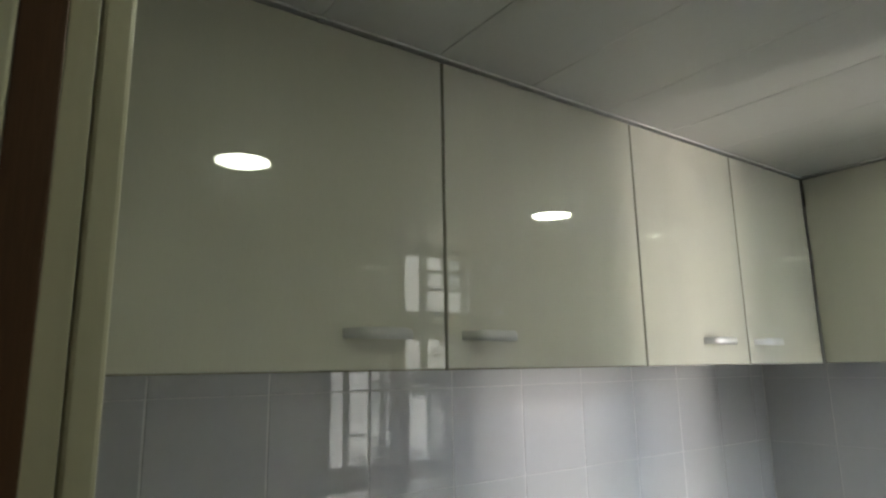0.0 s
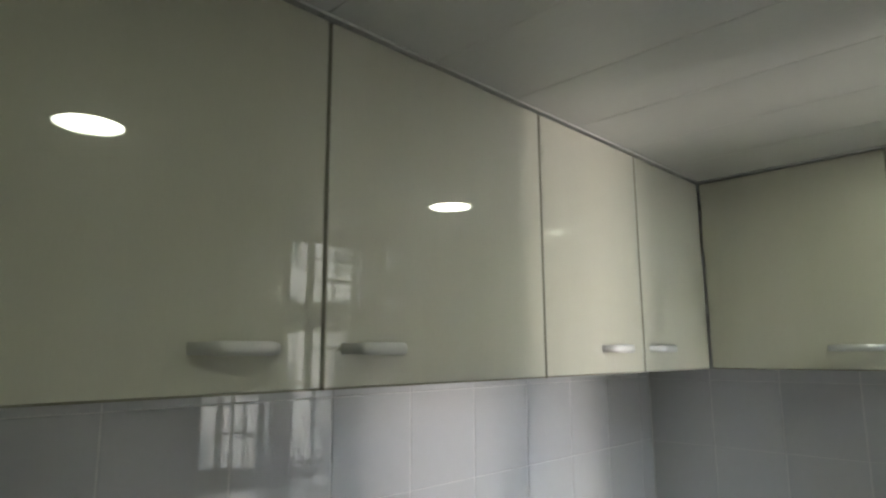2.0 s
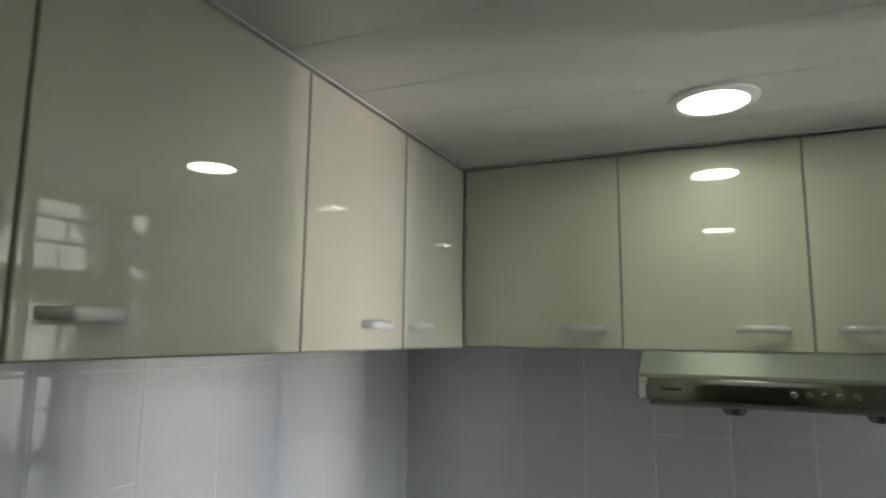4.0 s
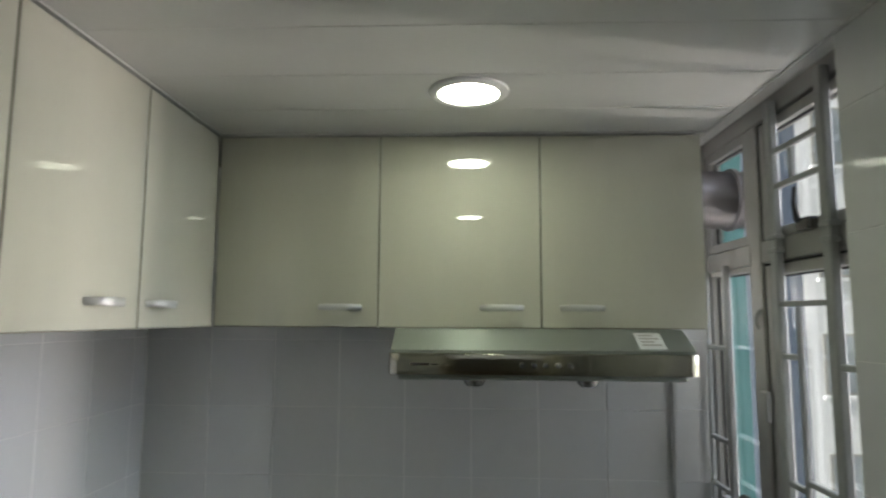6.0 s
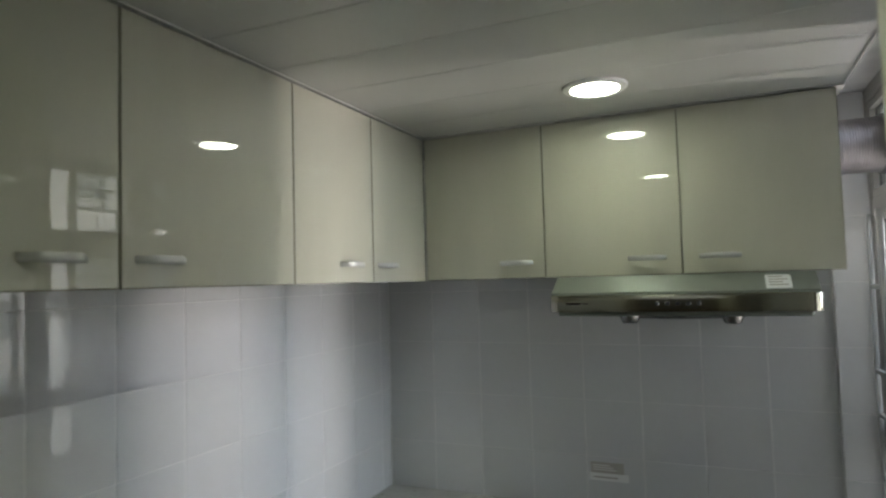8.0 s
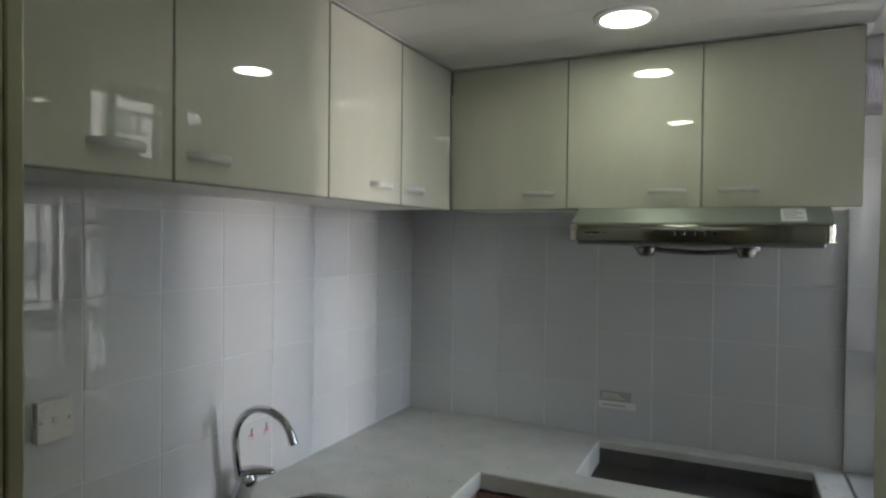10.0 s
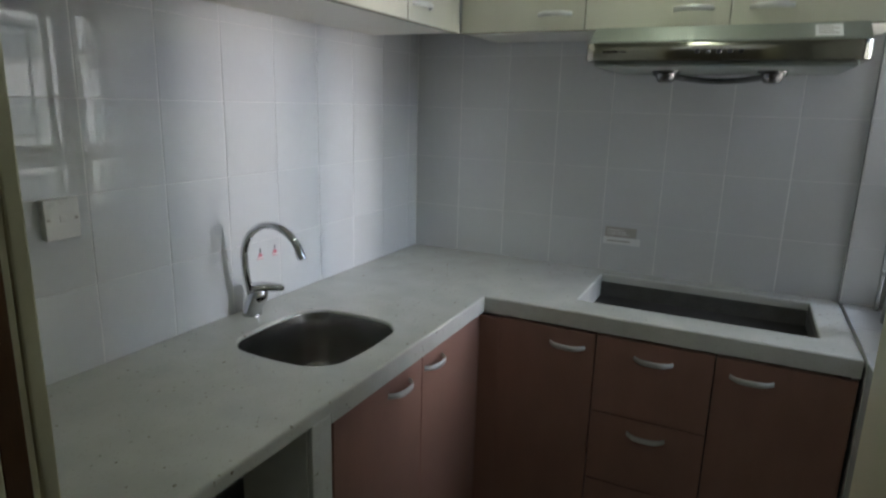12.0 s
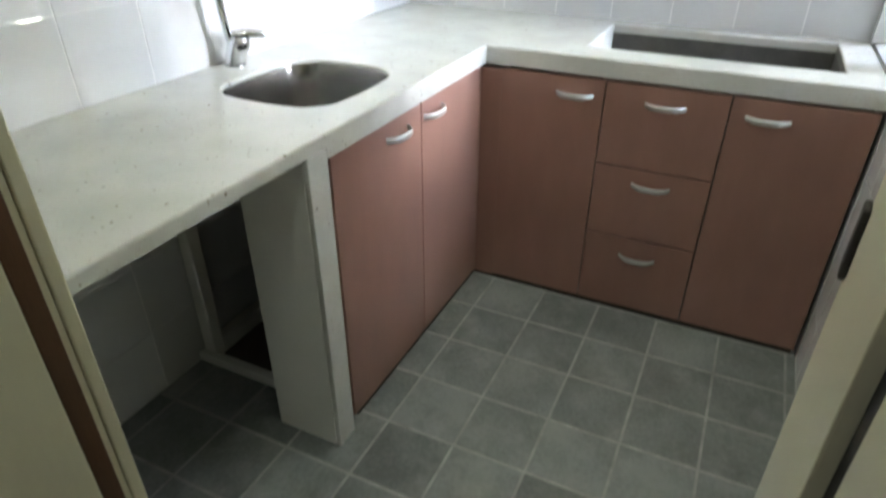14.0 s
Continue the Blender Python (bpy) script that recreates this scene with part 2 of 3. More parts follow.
def add_box(bm, a, b, bevel=0.0, seg=2):
    lo = [min(p, q) for p, q in zip(a, b)]
    hi = [max(p, q) for p, q in zip(a, b)]
    v = [bm.verts.new((x, y, z)) for z in (lo[2], hi[2]) for y in (lo[1], hi[1]) for x in (lo[0], hi[0])]
    fs = [bm.faces.new([v[i] for i in f]) for f in ((0, 2, 3, 1), (4, 5, 7, 6), (0, 1, 5, 4), (2, 6, 7, 3), (0, 4, 6, 2), (1, 3, 7, 5))]
    if bevel:
        es = list({e for f in fs for e in f.edges})
        bmesh.ops.bevel(bm, geom=es, offset=bevel, segments=seg, profile=0.5, affect="EDGES")
    return bm


def box(a, b, bevel=0.0, seg=2):
    return add_box(bmesh.new(), a, b, bevel, seg)


def boxes(*pairs, bevel=0.0):
    bm = bmesh.new()
    for a, b in pairs:
        add_box(bm, a, b, bevel)
    return bm


def sweep(points, radius, sides=12, caps=True, bm=None, flat=1.0, up=(0, 0, 1)):
    """A tube along points; radius a number or one a point; flat squeezes it across up."""
    bm = bm or bmesh.new()
    pts = [Vector(p) for p in points]
    rings = []
    side = None
    for i, p in enumerate(pts):
        d = (pts[min(i + 1, len(pts) - 1)] - pts[max(i - 1, 0)]).normalized()
        if side is None:
            ref = Vector(up) if abs(d.dot(Vector(up))) < 0.9 else Vector((1, 0, 0))
            side = d.cross(ref).normalized()
        side = (side - d * side.dot(d)).normalized()
        top = side.cross(d)
        r = radius[i] if isinstance(radius, (list, tuple)) else radius
        rings.append([bm.verts.new(p + side * math.cos(a) * r * flat + top * math.sin(a) * r) for a in (2 * math.pi * k / sides for k in range(sides))])
    for r0, r1 in zip(rings, rings[1:]):
        for k in range(sides):
            bm.faces.new((r0[k], r0[(k + 1) % sides], r1[(k + 1) % sides], r1[k]))
    if caps:
        bm.faces.new(rings[0][::-1])
        bm.faces.new(rings[-1])
    bmesh.ops.recalc_face_normals(bm, faces=bm.faces)
    return bm


def lathe(profile, center, sides=32, bm=None):
    """Spin (radius, z) pairs round a vertical axis."""
    bm = bm or bmesh.new()
    c = Vector(center)
    rings = []
    for r, z in profile:
        if r < 1e-5:
            rings.append([bm.verts.new(c + Vector((0, 0, z)))])
        else:
            rings.append([bm.verts.new(c + Vector((r * math.cos(a), r * math.sin(a), z))) for a in (2 * math.pi * k / sides for k in range(sides))])
    for r0, r1 in zip(rings, rings[1:]):
        for k in range(sides):
            k1 = (k + 1) % sides
            if len(r0) == 1:
                bm.faces.new((r0[0], r1[k1], r1[k]))
            elif len(r1) == 1:
                bm.faces.new((r0[k], r0[k1], r1[0]))
            else:
                bm.faces.new((r0[k], r0[k1], r1[k1], r1[k]))
    bmesh.ops.recalc_face_normals(bm, faces=bm.faces)
    return bm


def prism(points, z0, z1):
    """A plan polygon drawn up from z0 to z1."""
    bm = bmesh.new()
    lo = [bm.verts.new((x, y, z0)) for x, y in points]
    hi = [bm.verts.new((x, y, z1)) for x, y in points]
    n = len(points)
    bm.faces.new(lo[::-1])
    bm.faces.new(hi)
    for i in range(n):
        bm.faces.new((lo[i], lo[(i + 1) % n], hi[(i + 1) % n], hi[i]))
    bmesh.ops.recalc_face_normals(bm, faces=bm.faces)
    return bm


def rounded(x0, x1, y0, y1, r, n=8, bulge=0.0):
    """A rounded rectangle's plan, with sides bowed out by bulge."""
    out = []
    for cx, cy, a0 in ((x1 - r, y1 - r, 0), (x0 + r, y1 - r, 90), (x0 + r, y0 + r, 180), (x1 - r, y0 + r, 270)):
        for k in range(n + 1):
            a = radians(a0 + 90 * k / n)
            out.append((cx + r * math.cos(a), cy + r * math.sin(a)))
    if bulge:
        full = []
        for (ax, ay), (bx, by) in zip(out, out[1:] + out[:1]):
            steps = 8 if abs(ax - bx) + abs(ay - by) > r else 1
            full += [(ax + (bx - ax) * k / steps, ay + (by - ay) * k / steps) for k in range(steps)]
        out = full
    mx, my, hx, hy = (x0 + x1) / 2, (y0 + y1) / 2, (x1 - x0) / 2, (y1 - y0) / 2
    return [(x + bulge * (1 - ((y - my) / hy) ** 2) * (1 if x > mx else -1) * (abs(x - mx) / hx) ** 6,
             y + bulge * (1 - ((x - mx) / hx) ** 2) * (1 if y > my else -1) * (abs(y - my) / hy) ** 6) for x, y in out]


# ---------- plan ----------
WEST, SOUTH, TOP = -2.03, -1.59, 2.123
COUNTER = 0.803
UP0, UP1, DEPTH = 1.630, 2.1145, 0.343
DOOR_N, DOOR_S = -0.745, -1.337
WIN0, WIN1, SILL, HEAD = -0.88, 0.0010, 0.803, 2.175

# ---------- structure ----------
floor = single("floor", box((WEST - 0.12, SOUTH, -0.06), (0.0, 0.0, -0.0012)), M_FGROUT, "grey slate-look floor tiles with pale grout joints", "floor", "structure")
wall_north = single("wall_north", box((WEST - 0.12, 0.0014, -0.06), (0.16, 0.15, TOP + 0.1)), M_GROUT, "white glazed square tiles with pale grout", "wall", "structure")
wall_east = single("wall_east", box((0.0014, -1.744, -0.06), (0.16, 0.0014, TOP + 0.1)), M_GROUT, "white glazed square tiles behind the cooking counter", "wall", "structure")
wall_south = single("wall_south", boxes(((WEST - 0.12, SOUTH - 0.0014, -0.06), (WIN0, -1.80, TOP + 0.1)),
                                        ((WIN0, SOUTH - 0.0014, -0.06), (0.0014, -1.80, SILL - 0.0015)),
                                        ((WIN0, SOUTH - 0.0014, HEAD), (0.0014, -1.80, TOP + 0.1))), M_GROUT, "white tiled wall with a tall window opening", "wall", "structure")
wall_west = single("wall_west", boxes(((WEST - 0.0014, DOOR_N + 0.03, -0.06), (WEST - 0.11, 0.008, TOP + 0.1)),
                                      ((WEST - 0.0014, DOOR_S - 0.03, -0.06), (WEST - 0.11, SOUTH - 0.19, TOP + 0.1)),
                                      ((WEST - 0.0014, DOOR_N + 0.03, 2.06), (WEST - 0.11, DOOR_S - 0.03, TOP + 0.1))), M_WHITE, "white painted wall round the kitchen doorway", "wall", "structure")

bm = bmesh.new()
edges = [0.0, -0.325] + [-0.325 - 0.2025 * k for k in range(1, 9)] + [WEST - 0.008]
for a, b in zip(edges, edges[1:]):
    add_box(bm, (a - 0.0004, SOUTH - 0.005, TOP), (b + 0.0004, 0.001, TOP + 0.012), 0.0009, 1)
add_box(bm, (0.001, SOUTH - 0.006, TOP + 0.006), (WEST - 0.01, 0.001, TOP + 0.02))
add_box(bm, (0.001, SOUTH + 0.006, TOP + 0.021), (WEST - 0.001, SOUTH - 0.004, HEAD + 0.02))
ceiling = single("ceiling", bm, M_CEIL, "white ceiling of long narrow metal panels with fine seams", "ceiling", "structure")
bm = boxes(((-DEPTH - 0.006, -DEPTH - 0.001, TOP - 0.0045), (WEST, -DEPTH - 0.006, TOP - 0.0005)),
           ((-DEPTH - 0.001, -DEPTH - 0.001, TOP - 0.0045), (-DEPTH - 0.006, SOUTH + 0.0005, TOP - 0.0005)),
           ((-DEPTH - 0.008, SOUTH + 0.005, TOP - 0.004), (WEST + 0.001, SOUTH + 0.001, TOP - 0.0005)), bevel=0.001)
single("ceiling_trim", bm, M_CEIL, "thin white edge moulding under the ceiling panels", "trim", "structure")

# the flat behind the doorway
single("roof_slab", box((WEST - 0.2, -1.82, TOP + 0.101), (0.2, 0.2, TOP + 0.2)), M_WHITE, "plain concrete slab above the kitchen ceiling", "ceiling", "structure")
single("floor_hall", box((-4.2, -2.9, -0.06), (WEST - 0.12, 0.9, -0.004)), M_HFLOOR, "brown wooden floor behind the doorway", "floor", "structure")
single("wall_hall_north", box((-4.2, 0.9, -0.06), (WEST - 0.12, 1.0, 2.5)), M_HALL, "cream painted wall behind the doorway", "wall", "structure")
single("wall_hall_south", box((-4.2, -3.0, -0.06), (WEST - 0.12, -2.9, 2.5)), M_HALL, "cream painted wall behind the doorway", "wall", "structure")
single("wall_hall_west", box((-4.3, -3.0, -0.06), (-4.2, 1.0, 2.5)), M_HALL, "cream painted wall behind the doorway", "wall", "structure")
single("ceiling_hall", box((-4.3, -3.0, 2.5), (WEST - 0.12, 1.0, 2.6)), M_WHITE, "plain white ceiling behind the doorway", "ceiling", "structure")
single("wall_hall_east", boxes(((WEST - 0.11, 0.15, -0.06), (WEST - 0.16, 1.0, 2.6)), ((WEST - 0.11, -1.80, -0.06), (WEST - 0.16, -3.0, 2.6)), ((WEST - 0.11, -1.80, TOP + 0.1), (WEST - 0.16, 0.15, 2.6))), M_HALL, "cream painted wall beside the doorway", "wall", "structure")

# door frame: lining, bead and dark rebate
frame_door = thing("door_1", (WEST - 0.08, (DOOR_N + DOOR_S) / 2, 0), "cream painted door frame with a dark brown rebate strip", "door frame", kind="structure")
HEADZ = 2.04
y = DOOR_N
part("bead", box((WEST + 0.005, y, 0), (WEST - 0.011, y + 0.032, HEADZ), 0.0025), M_CREAM, frame_door)
part("lining", box((WEST - 0.0116, y + 0.0012, 0), (WEST - 0.0262, y + 0.032, HEADZ), 0.001), M_CREAM, frame_door)
part("rebate", box((WEST - 0.0264, y - 0.017, 0), (WEST - 0.0466, y + 0.032, HEADZ), 0.001), M_WOOD, frame_door, "dark brown bare wooden strip")
part("outer_lining", box((WEST - 0.0468, y - 0.018, 0), (WEST - 0.125, y + 0.032, HEADZ), 0.002), M_CREAM, frame_door)
y = DOOR_S
part("gap", box((WEST + 0.003, y - 0.003, 0), (WEST - 0.016, y - 0.031, HEADZ)), M_BLACK, frame_door, "dark gap beside the hinges")
part("outer_lining", box((WEST - 0.017, y, 0), (WEST - 0.125, y - 0.032, HEADZ), 0.002), M_CREAM, frame_door)
part("head_lining", box((WEST + 0.005, DOOR_N + 0.032, HEADZ + 0.001), (WEST - 0.125, DOOR_S - 0.032, HEADZ + 0.034), 0.002), M_CREAM, frame_door)

# the narrow folding leaf, swung into the kitchen
leaf_door = thing("door", (WEST + 0.005, DOOR_S + 0.006, 0.008), "narrow cream painted folding door leaf standing open", "door")
HINGE = Vector((WEST + 0.005, DOOR_S + 0.006, 0))
part("panel", box(HINGE + Vector((0, 0, 0.008)), HINGE + Vector((0.285, -0.036, 2.03)), 0.002), M_CREAM, leaf_door)
part("lock_plate", box(HINGE + Vector((0.258, 0.0002, 0.940)), HINGE + Vector((0.283, 0.006, 1.005)), 0.002), M_DARK, leaf_door, "dark metal lock plate")
for z in (0.25, 1.02, 1.80):
    part("hinge", sweep([HINGE + Vector((-0.004, -0.036, z)), HINGE + Vector((-0.004, -0.036, z + 0.09))], 0.004, 8), M_ALU, leaf_door, "steel hinge", True)
leaf_door.rotation_euler = (0, 0, radians(-8.5))

# ---------- counter run ----------
def handle_mesh():
    """A bowed strap, 106 mm long, that stands off 26 mm along -y."""
    pts = []
    for k in range(17):
        s = -1 + 2 * k / 16
        pts.append((0.053 * s, -0.026 * (1 - abs(s) ** 3.2) - 0.0005, 0))
    bm = sweep(pts, [0.0085 if 2 < k < 14 else 0.0072 for k in range(17)], 10, flat=0.42, up=(0, 0, 1))
    return link_mesh("handle", bm, M_HANDLE, True)


HANDLE = handle_mesh()


def leaf(parent, name, x0, x1, z0, z1, face, axis, material, handle=None, trim=True, label=""):
    """A cabinet front. axis 'x': it runs along x and faces -y; axis 'y': along y and faces -x."""
    thick = 0.018
    gap = 0.0009 if trim else 0.0018
    lo, hi = min(x0, x1) + gap, max(x0, x1) - gap
    e = (0.0026 if axis == "x" else 0.0015) if trim else 0.0

    def at(u0, u1, d0, d1, a0, a1):
        if axis == "x":
            return (u0, face + d0, a0), (u1, face + d1, a1)
        return (face + d0, u0, a0), (face + d1, u1, a1)

    ob = part(name, box(*at(lo + e, hi - e, 0, thick, z0, z1), bevel=0.0006), material, parent, label)
    if trim:
        for u in (lo, hi - e):
            part("edge_band", box(*at(u, u + e, 0.0006, thick, z0, z1), bevel=0.0008), M_EDGE, ob, "narrow grey strip, edge band at the sides and shadow line at the bottom")
        # shadow gap under the door, drawn as a thin grey strip
        part("bottom_shadow_line", box(*at(lo + e, hi - e, 0.0004, thick, z0 - 0.0026, z0 - 0.0002)), M_EDGE, ob, "narrow grey strip, edge band at the sides and shadow line at the bottom")
    if handle:
        u, z = handle
        placed("handle", HANDLE, ob, (u, face, z) if axis == "x" else (face, u, z), (0, 0, 0) if axis == "x" else (0, 0, -90), "bowed satin metal handle")
    return ob


def wall_cabinet(x0, x1, axis, seams, handles, label):
    lo, hi = min(x0, x1), max(x0, x1)
    f = -DEPTH
    at = ((lo + hi) / 2, f / 2, UP0) if axis == "x" else (f / 2, (lo + hi) / 2, UP0)
    cab = thing("wall_cabinet", at, label, "cabinet", "wall cabinets")
    if axis == "x":
        part("body", box((lo + 0.0005, f + 0.0195, UP0 + 0.001), (hi - 0.0005, -0.001, UP1 + 0.006), 0.001), M_CARC, cab)
    else:
        part("body", box((f + 0.0195, lo + 0.0005, UP0 + 0.001), (-0.001, hi - 0.0005, UP1 + 0.006), 0.001), M_CARC, cab)
    ends = [x0] + seams + [x1]
    for a, b, h in zip(ends, ends[1:], handles):
        leaf(cab, "door", a, b, UP0, UP1, f, axis, M_DOOR, (h, 1.678))
    return cab


wall_cabinet(-1.987, -1.063, "x", [-1.532], [-1.647, -1.450], "glossy cream wall cabinet with two doors over the sink counter")
wall_cabinet(-1.063, -0.3445, "x", [-0.696], [-0.818, -0.619], "glossy cream wall cabinet with two doors beside the corner")
wall_cabinet(-0.3455, -0.762, "y", [], [-0.667], "glossy cream single-door wall cabinet in the corner")
wall_cabinet(-0.762, -1.572, "y", [-1.168], [-1.070, -1.268], "glossy cream wall cabinet with two doors over the range hood")
single("filler_strip", box((-2.028, -0.3415, UP0), (-1.9878, -0.32, UP1), 0.001), M_FILL, "narrow filler strip beside the wall cabinets, shade put into its olive-grey", "trim", "structure")

# countertop with sink and hob cut-outs
SINK = rounded(-1.256, -0.927, -0.457, -0.161, 0.055, bulge=0.017)
HOB = [(-0.437, -0.83), (-0.078, -0.83), (-0.078, -1.494), (-0.437, -1.494)]
OUTER = [(-2.029, -0.001), (-0.001, -0.001), (-0.001, -1.583), (-0.560, -1.583), (-0.560, -0.560), (-2.029, -0.560)]
top = thing("countertop", (-0.9, -0.4, COUNTER - 0.03), "white speckled stone worktop with an empty hob cut-out", "worktop")
bm = bmesh.new()
rims = []
for loop in (OUTER, SINK, HOB):
    vs = [bm.verts.new((x, y, COUNTER)) for x, y in loop]
    rims += [bm.edges.new((vs[i], vs[(i + 1) % len(vs)])) for i in range(len(vs))]
filled = bmesh.ops.triangle_fill(bm, use_beauty=True, edges=rims)
faces = [g for g in filled["geom"] if isinstance(g, bmesh.types.BMFace)]
grown = bmesh.ops.extrude_face_region(bm, geom=faces)
bmesh.ops.translate(bm, vec=(0, 0, -0.028), verts=[g for g in grown["geom"] if isinstance(g, bmesh.types.BMVert)])
bmesh.ops.recalc_face_normals(bm, faces=bm.faces)
bm.normal_update()
rim = [e for e in bm.edges if all(abs(v.co.z - COUNTER) < 1e-5 for v in e.verts) and any(abs(f.normal.z) < 0.5 for f in e.link_faces)]
bmesh.ops.bevel(bm, geom=rim, offset=0.006, segments=3, profile=0.5, affect="EDGES")
part("slab", bm, M_STONE, top)
part("apron", prism([(-1.3772, -0.5598), (-0.5602, -0.5598), (-0.5602, -1.582), (-0.54, -1.582), (-0.54, -0.541), (-1.3772, -0.541)], 0.751, COUNTER - 0.0281), M_STONE, top, "speckled stone front edge")
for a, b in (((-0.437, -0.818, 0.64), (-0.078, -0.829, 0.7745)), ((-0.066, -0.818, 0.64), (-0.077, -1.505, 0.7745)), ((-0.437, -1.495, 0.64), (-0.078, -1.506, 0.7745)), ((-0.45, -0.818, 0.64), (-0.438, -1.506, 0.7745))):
    # pale stone puts the light on the north side; other sides are cement
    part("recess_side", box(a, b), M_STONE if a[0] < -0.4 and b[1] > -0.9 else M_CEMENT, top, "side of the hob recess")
# the recess's depth shade is put into this floor's near-black colour
part("recess_floor", box((-0.4372, -0.8292, 0.700), (-0.0772, -1.4948, 0.722)), M_DARK, top, "recess floor, its shade put into a near-black colour")

# sink bowl
bowl = thing("kitchen_sink", (-1.09, -0.31, 0.60), "stainless steel sink bowl with bowed sides and rounded corners", "sink")
bm = bmesh.new()
levels = []
cx = sum(p[0] for p in SINK) / len(SINK)
cy = sum(p[1] for p in SINK) / len(SINK)
for k, z in ((0.999, 0.7925), (0.994, 0.7945), (0.985, 0.790), (0.965, 0.69), (0.94, 0.645), (0.86, 0.622), (0.70, 0.612), (0.2, 0.606)):
    levels.append([bm.verts.new((cx + (x - cx) * k, cy + (y - cy) * k, z)) for x, y in SINK])
for a, b in zip(levels, levels[1:]):
    for i in range(len(a)):
        j = (i + 1) % len(a)
        bm.faces.new((a[i], b[i], b[j], a[j]))
bm.faces.new(levels[-1])
bmesh.ops.recalc_face_normals(bm, faces=bm.faces)
part("bowl", bm, M_SINK, bowl, smooth=True)
part("drain", lathe([(0.0, 0.004), (0.018, 0.004), (0.022, 0.007), (0.043, 0.009), (0.045, 0.004)], (cx, cy, 0.605)), M_CHROME, bowl, "chrome drain basket", True)

# mixer tap
TX, TY = -1.055, -0.053
tap = thing("mixer_tap", (TX, TY, COUNTER), "chrome gooseneck mixer tap with a side lever", "tap")
stem = [(0.0, 0.0, 0.0005, 0.0275), (0.0, 0.0, 0.006, 0.0270), (0.002, -0.003, 0.026, 0.0262), (0.006, -0.008, 0.040, 0.0270), (0.010, -0.013, 0.054, 0.0290), (0.011, -0.014, 0.066, 0.0285), (0.010, -0.012, 0.074, 0.022)]
part("body", sweep([(TX - 0.004 + x, TY + y, COUNTER + z) for x, y, z, r in stem], [r for x, y, z, r in stem], 20), M_CHROME, tap, smooth=True)
d = Vector((0.004, -0.195, 0)).normalized()
o = Vector((TX - 0.028, TY - 0.004, 0))
R, ZT = 0.097, COUNTER + 0.177
neck = [o + Vector((0.020 * (1 - k / 6) ** 2, 0, COUNTER + 0.05 + 0.127 * k / 6)) for k in range(7)]
for k in range(1, 19):
    a = radians(180 - 163 * k / 18)
    neck.append(o + d * (R + R * math.cos(a)) + Vector((0, 0, ZT + R * math.sin(a) * 0.97)))
end = neck[-1]
part("spout", sweep(neck, 0.0103, 14), M_CHROME, tap, smooth=True)
way = (neck[-1] - neck[-2]).normalized()
part("aerator", sweep([end - way * 0.026, end - way * 0.002, end + way * 0.014], [0.0104, 0.0122, 0.0120], 14), M_CHROME, tap, smooth=True)
blade = [(-0.012, 0.008, 0.068, 0.012), (0.004, -0.006, 0.077, 0.0160), (0.020, -0.024, 0.079, 0.0150), (0.036, -0.043, 0.077, 0.0125), (0.050, -0.060, 0.074, 0.0100), (0.056, -0.067, 0.073, 0.0055)]
part("lever", sweep([(TX + x, TY + y, COUNTER + z) for x, y, z, r in blade], [r for x, y, z, r in blade], 16, flat=1.6), M_CHROME, tap, smooth=True)

# leg wall under the counter, open knee space
leg = thing("counter_leg", (-1.41, -0.47, 0), "cream upright with a stone front edge that carries the worktop", "upright")
part("side_panel", box((-1.441, -0.547, 0.0), (-1.379, -0.372, 0.7745), 0.002), M_WHITE, leg, "cream painted panel")
part("front_strip", box((-1.442, -0.5612, 0.0), (-1.378, -0.5475, 0.7745), 0.003), M_STONE, leg, "speckled stone strip")
single("kerb", box((-1.350, -0.371, 0.0), (-1.320, -0.001, 0.028), 0.004), M_WHITE, "low cement kerb on the floor under the sink", "kerb", "structure")
frame_back = thing("wall_batten", (-1.31, -0.03, 0.0), "white painted batten frame against the tiled wall under the sink", "batten")
part("upright", box((-1.333, -0.052, 0.001), (-1.293, -0.010, 0.741), 0.006), M_WHITE, frame_back)
part("foot_rail", box((-1.292, -0.050, 0.001), (-0.600, -0.012, 0.060), 0.006), M_WHITE, frame_back)

# ---------- base cabinets ----------
def front(parent, name, a, b, z0, z1, face, axis, h, hz, label=""):
    return leaf(parent, name, a, b, z0, z1, face, axis, M_BROWN, (h, hz), trim=False, label=label)


sinkcab = thing("base_cabinet", (-0.94, -0.3, 0), "reddish-brown base cabinet with two doors under the sink", "cabinet", "base cabinets")
for name, a, b in (("side_panel", (-1.376, -0.54, 0.012), (-1.354, -0.380, 0.740)), ("side_panel", (-0.575, -0.526, 0.012), (-0.562, -0.055, 0.740))):
    part(name, box(a, b), M_BOARD, sinkcab, "bare cabinet board")
# mottled brown floor under the sink, darker than the grey tiles
single("floor_screed", box((-1.319, -0.526, 0.0005), (-0.577, -0.001, 0.008)), M_SCREED, "dark brown bare screed under the sink", "floor", "structure")
front(sinkcab, "door", -1.352, -0.953, 0.018, 0.742, -0.545, "x", -1.076, 0.700)
front(sinkcab, "door", -0.953, -0.569, 0.018, 0.742, -0.545, "x", -0.887, 0.700)
corner = single("corner_filler", boxes(((-0.5595, -0.5445, 0.012), (-0.5415, -0.6115, 0.737)), ((-0.5675, -0.5442, 0.012), (-0.5600, -0.530, 0.737))), M_BROWN, "reddish-brown corner filler strip between the base cabinets", "trim", "structure")


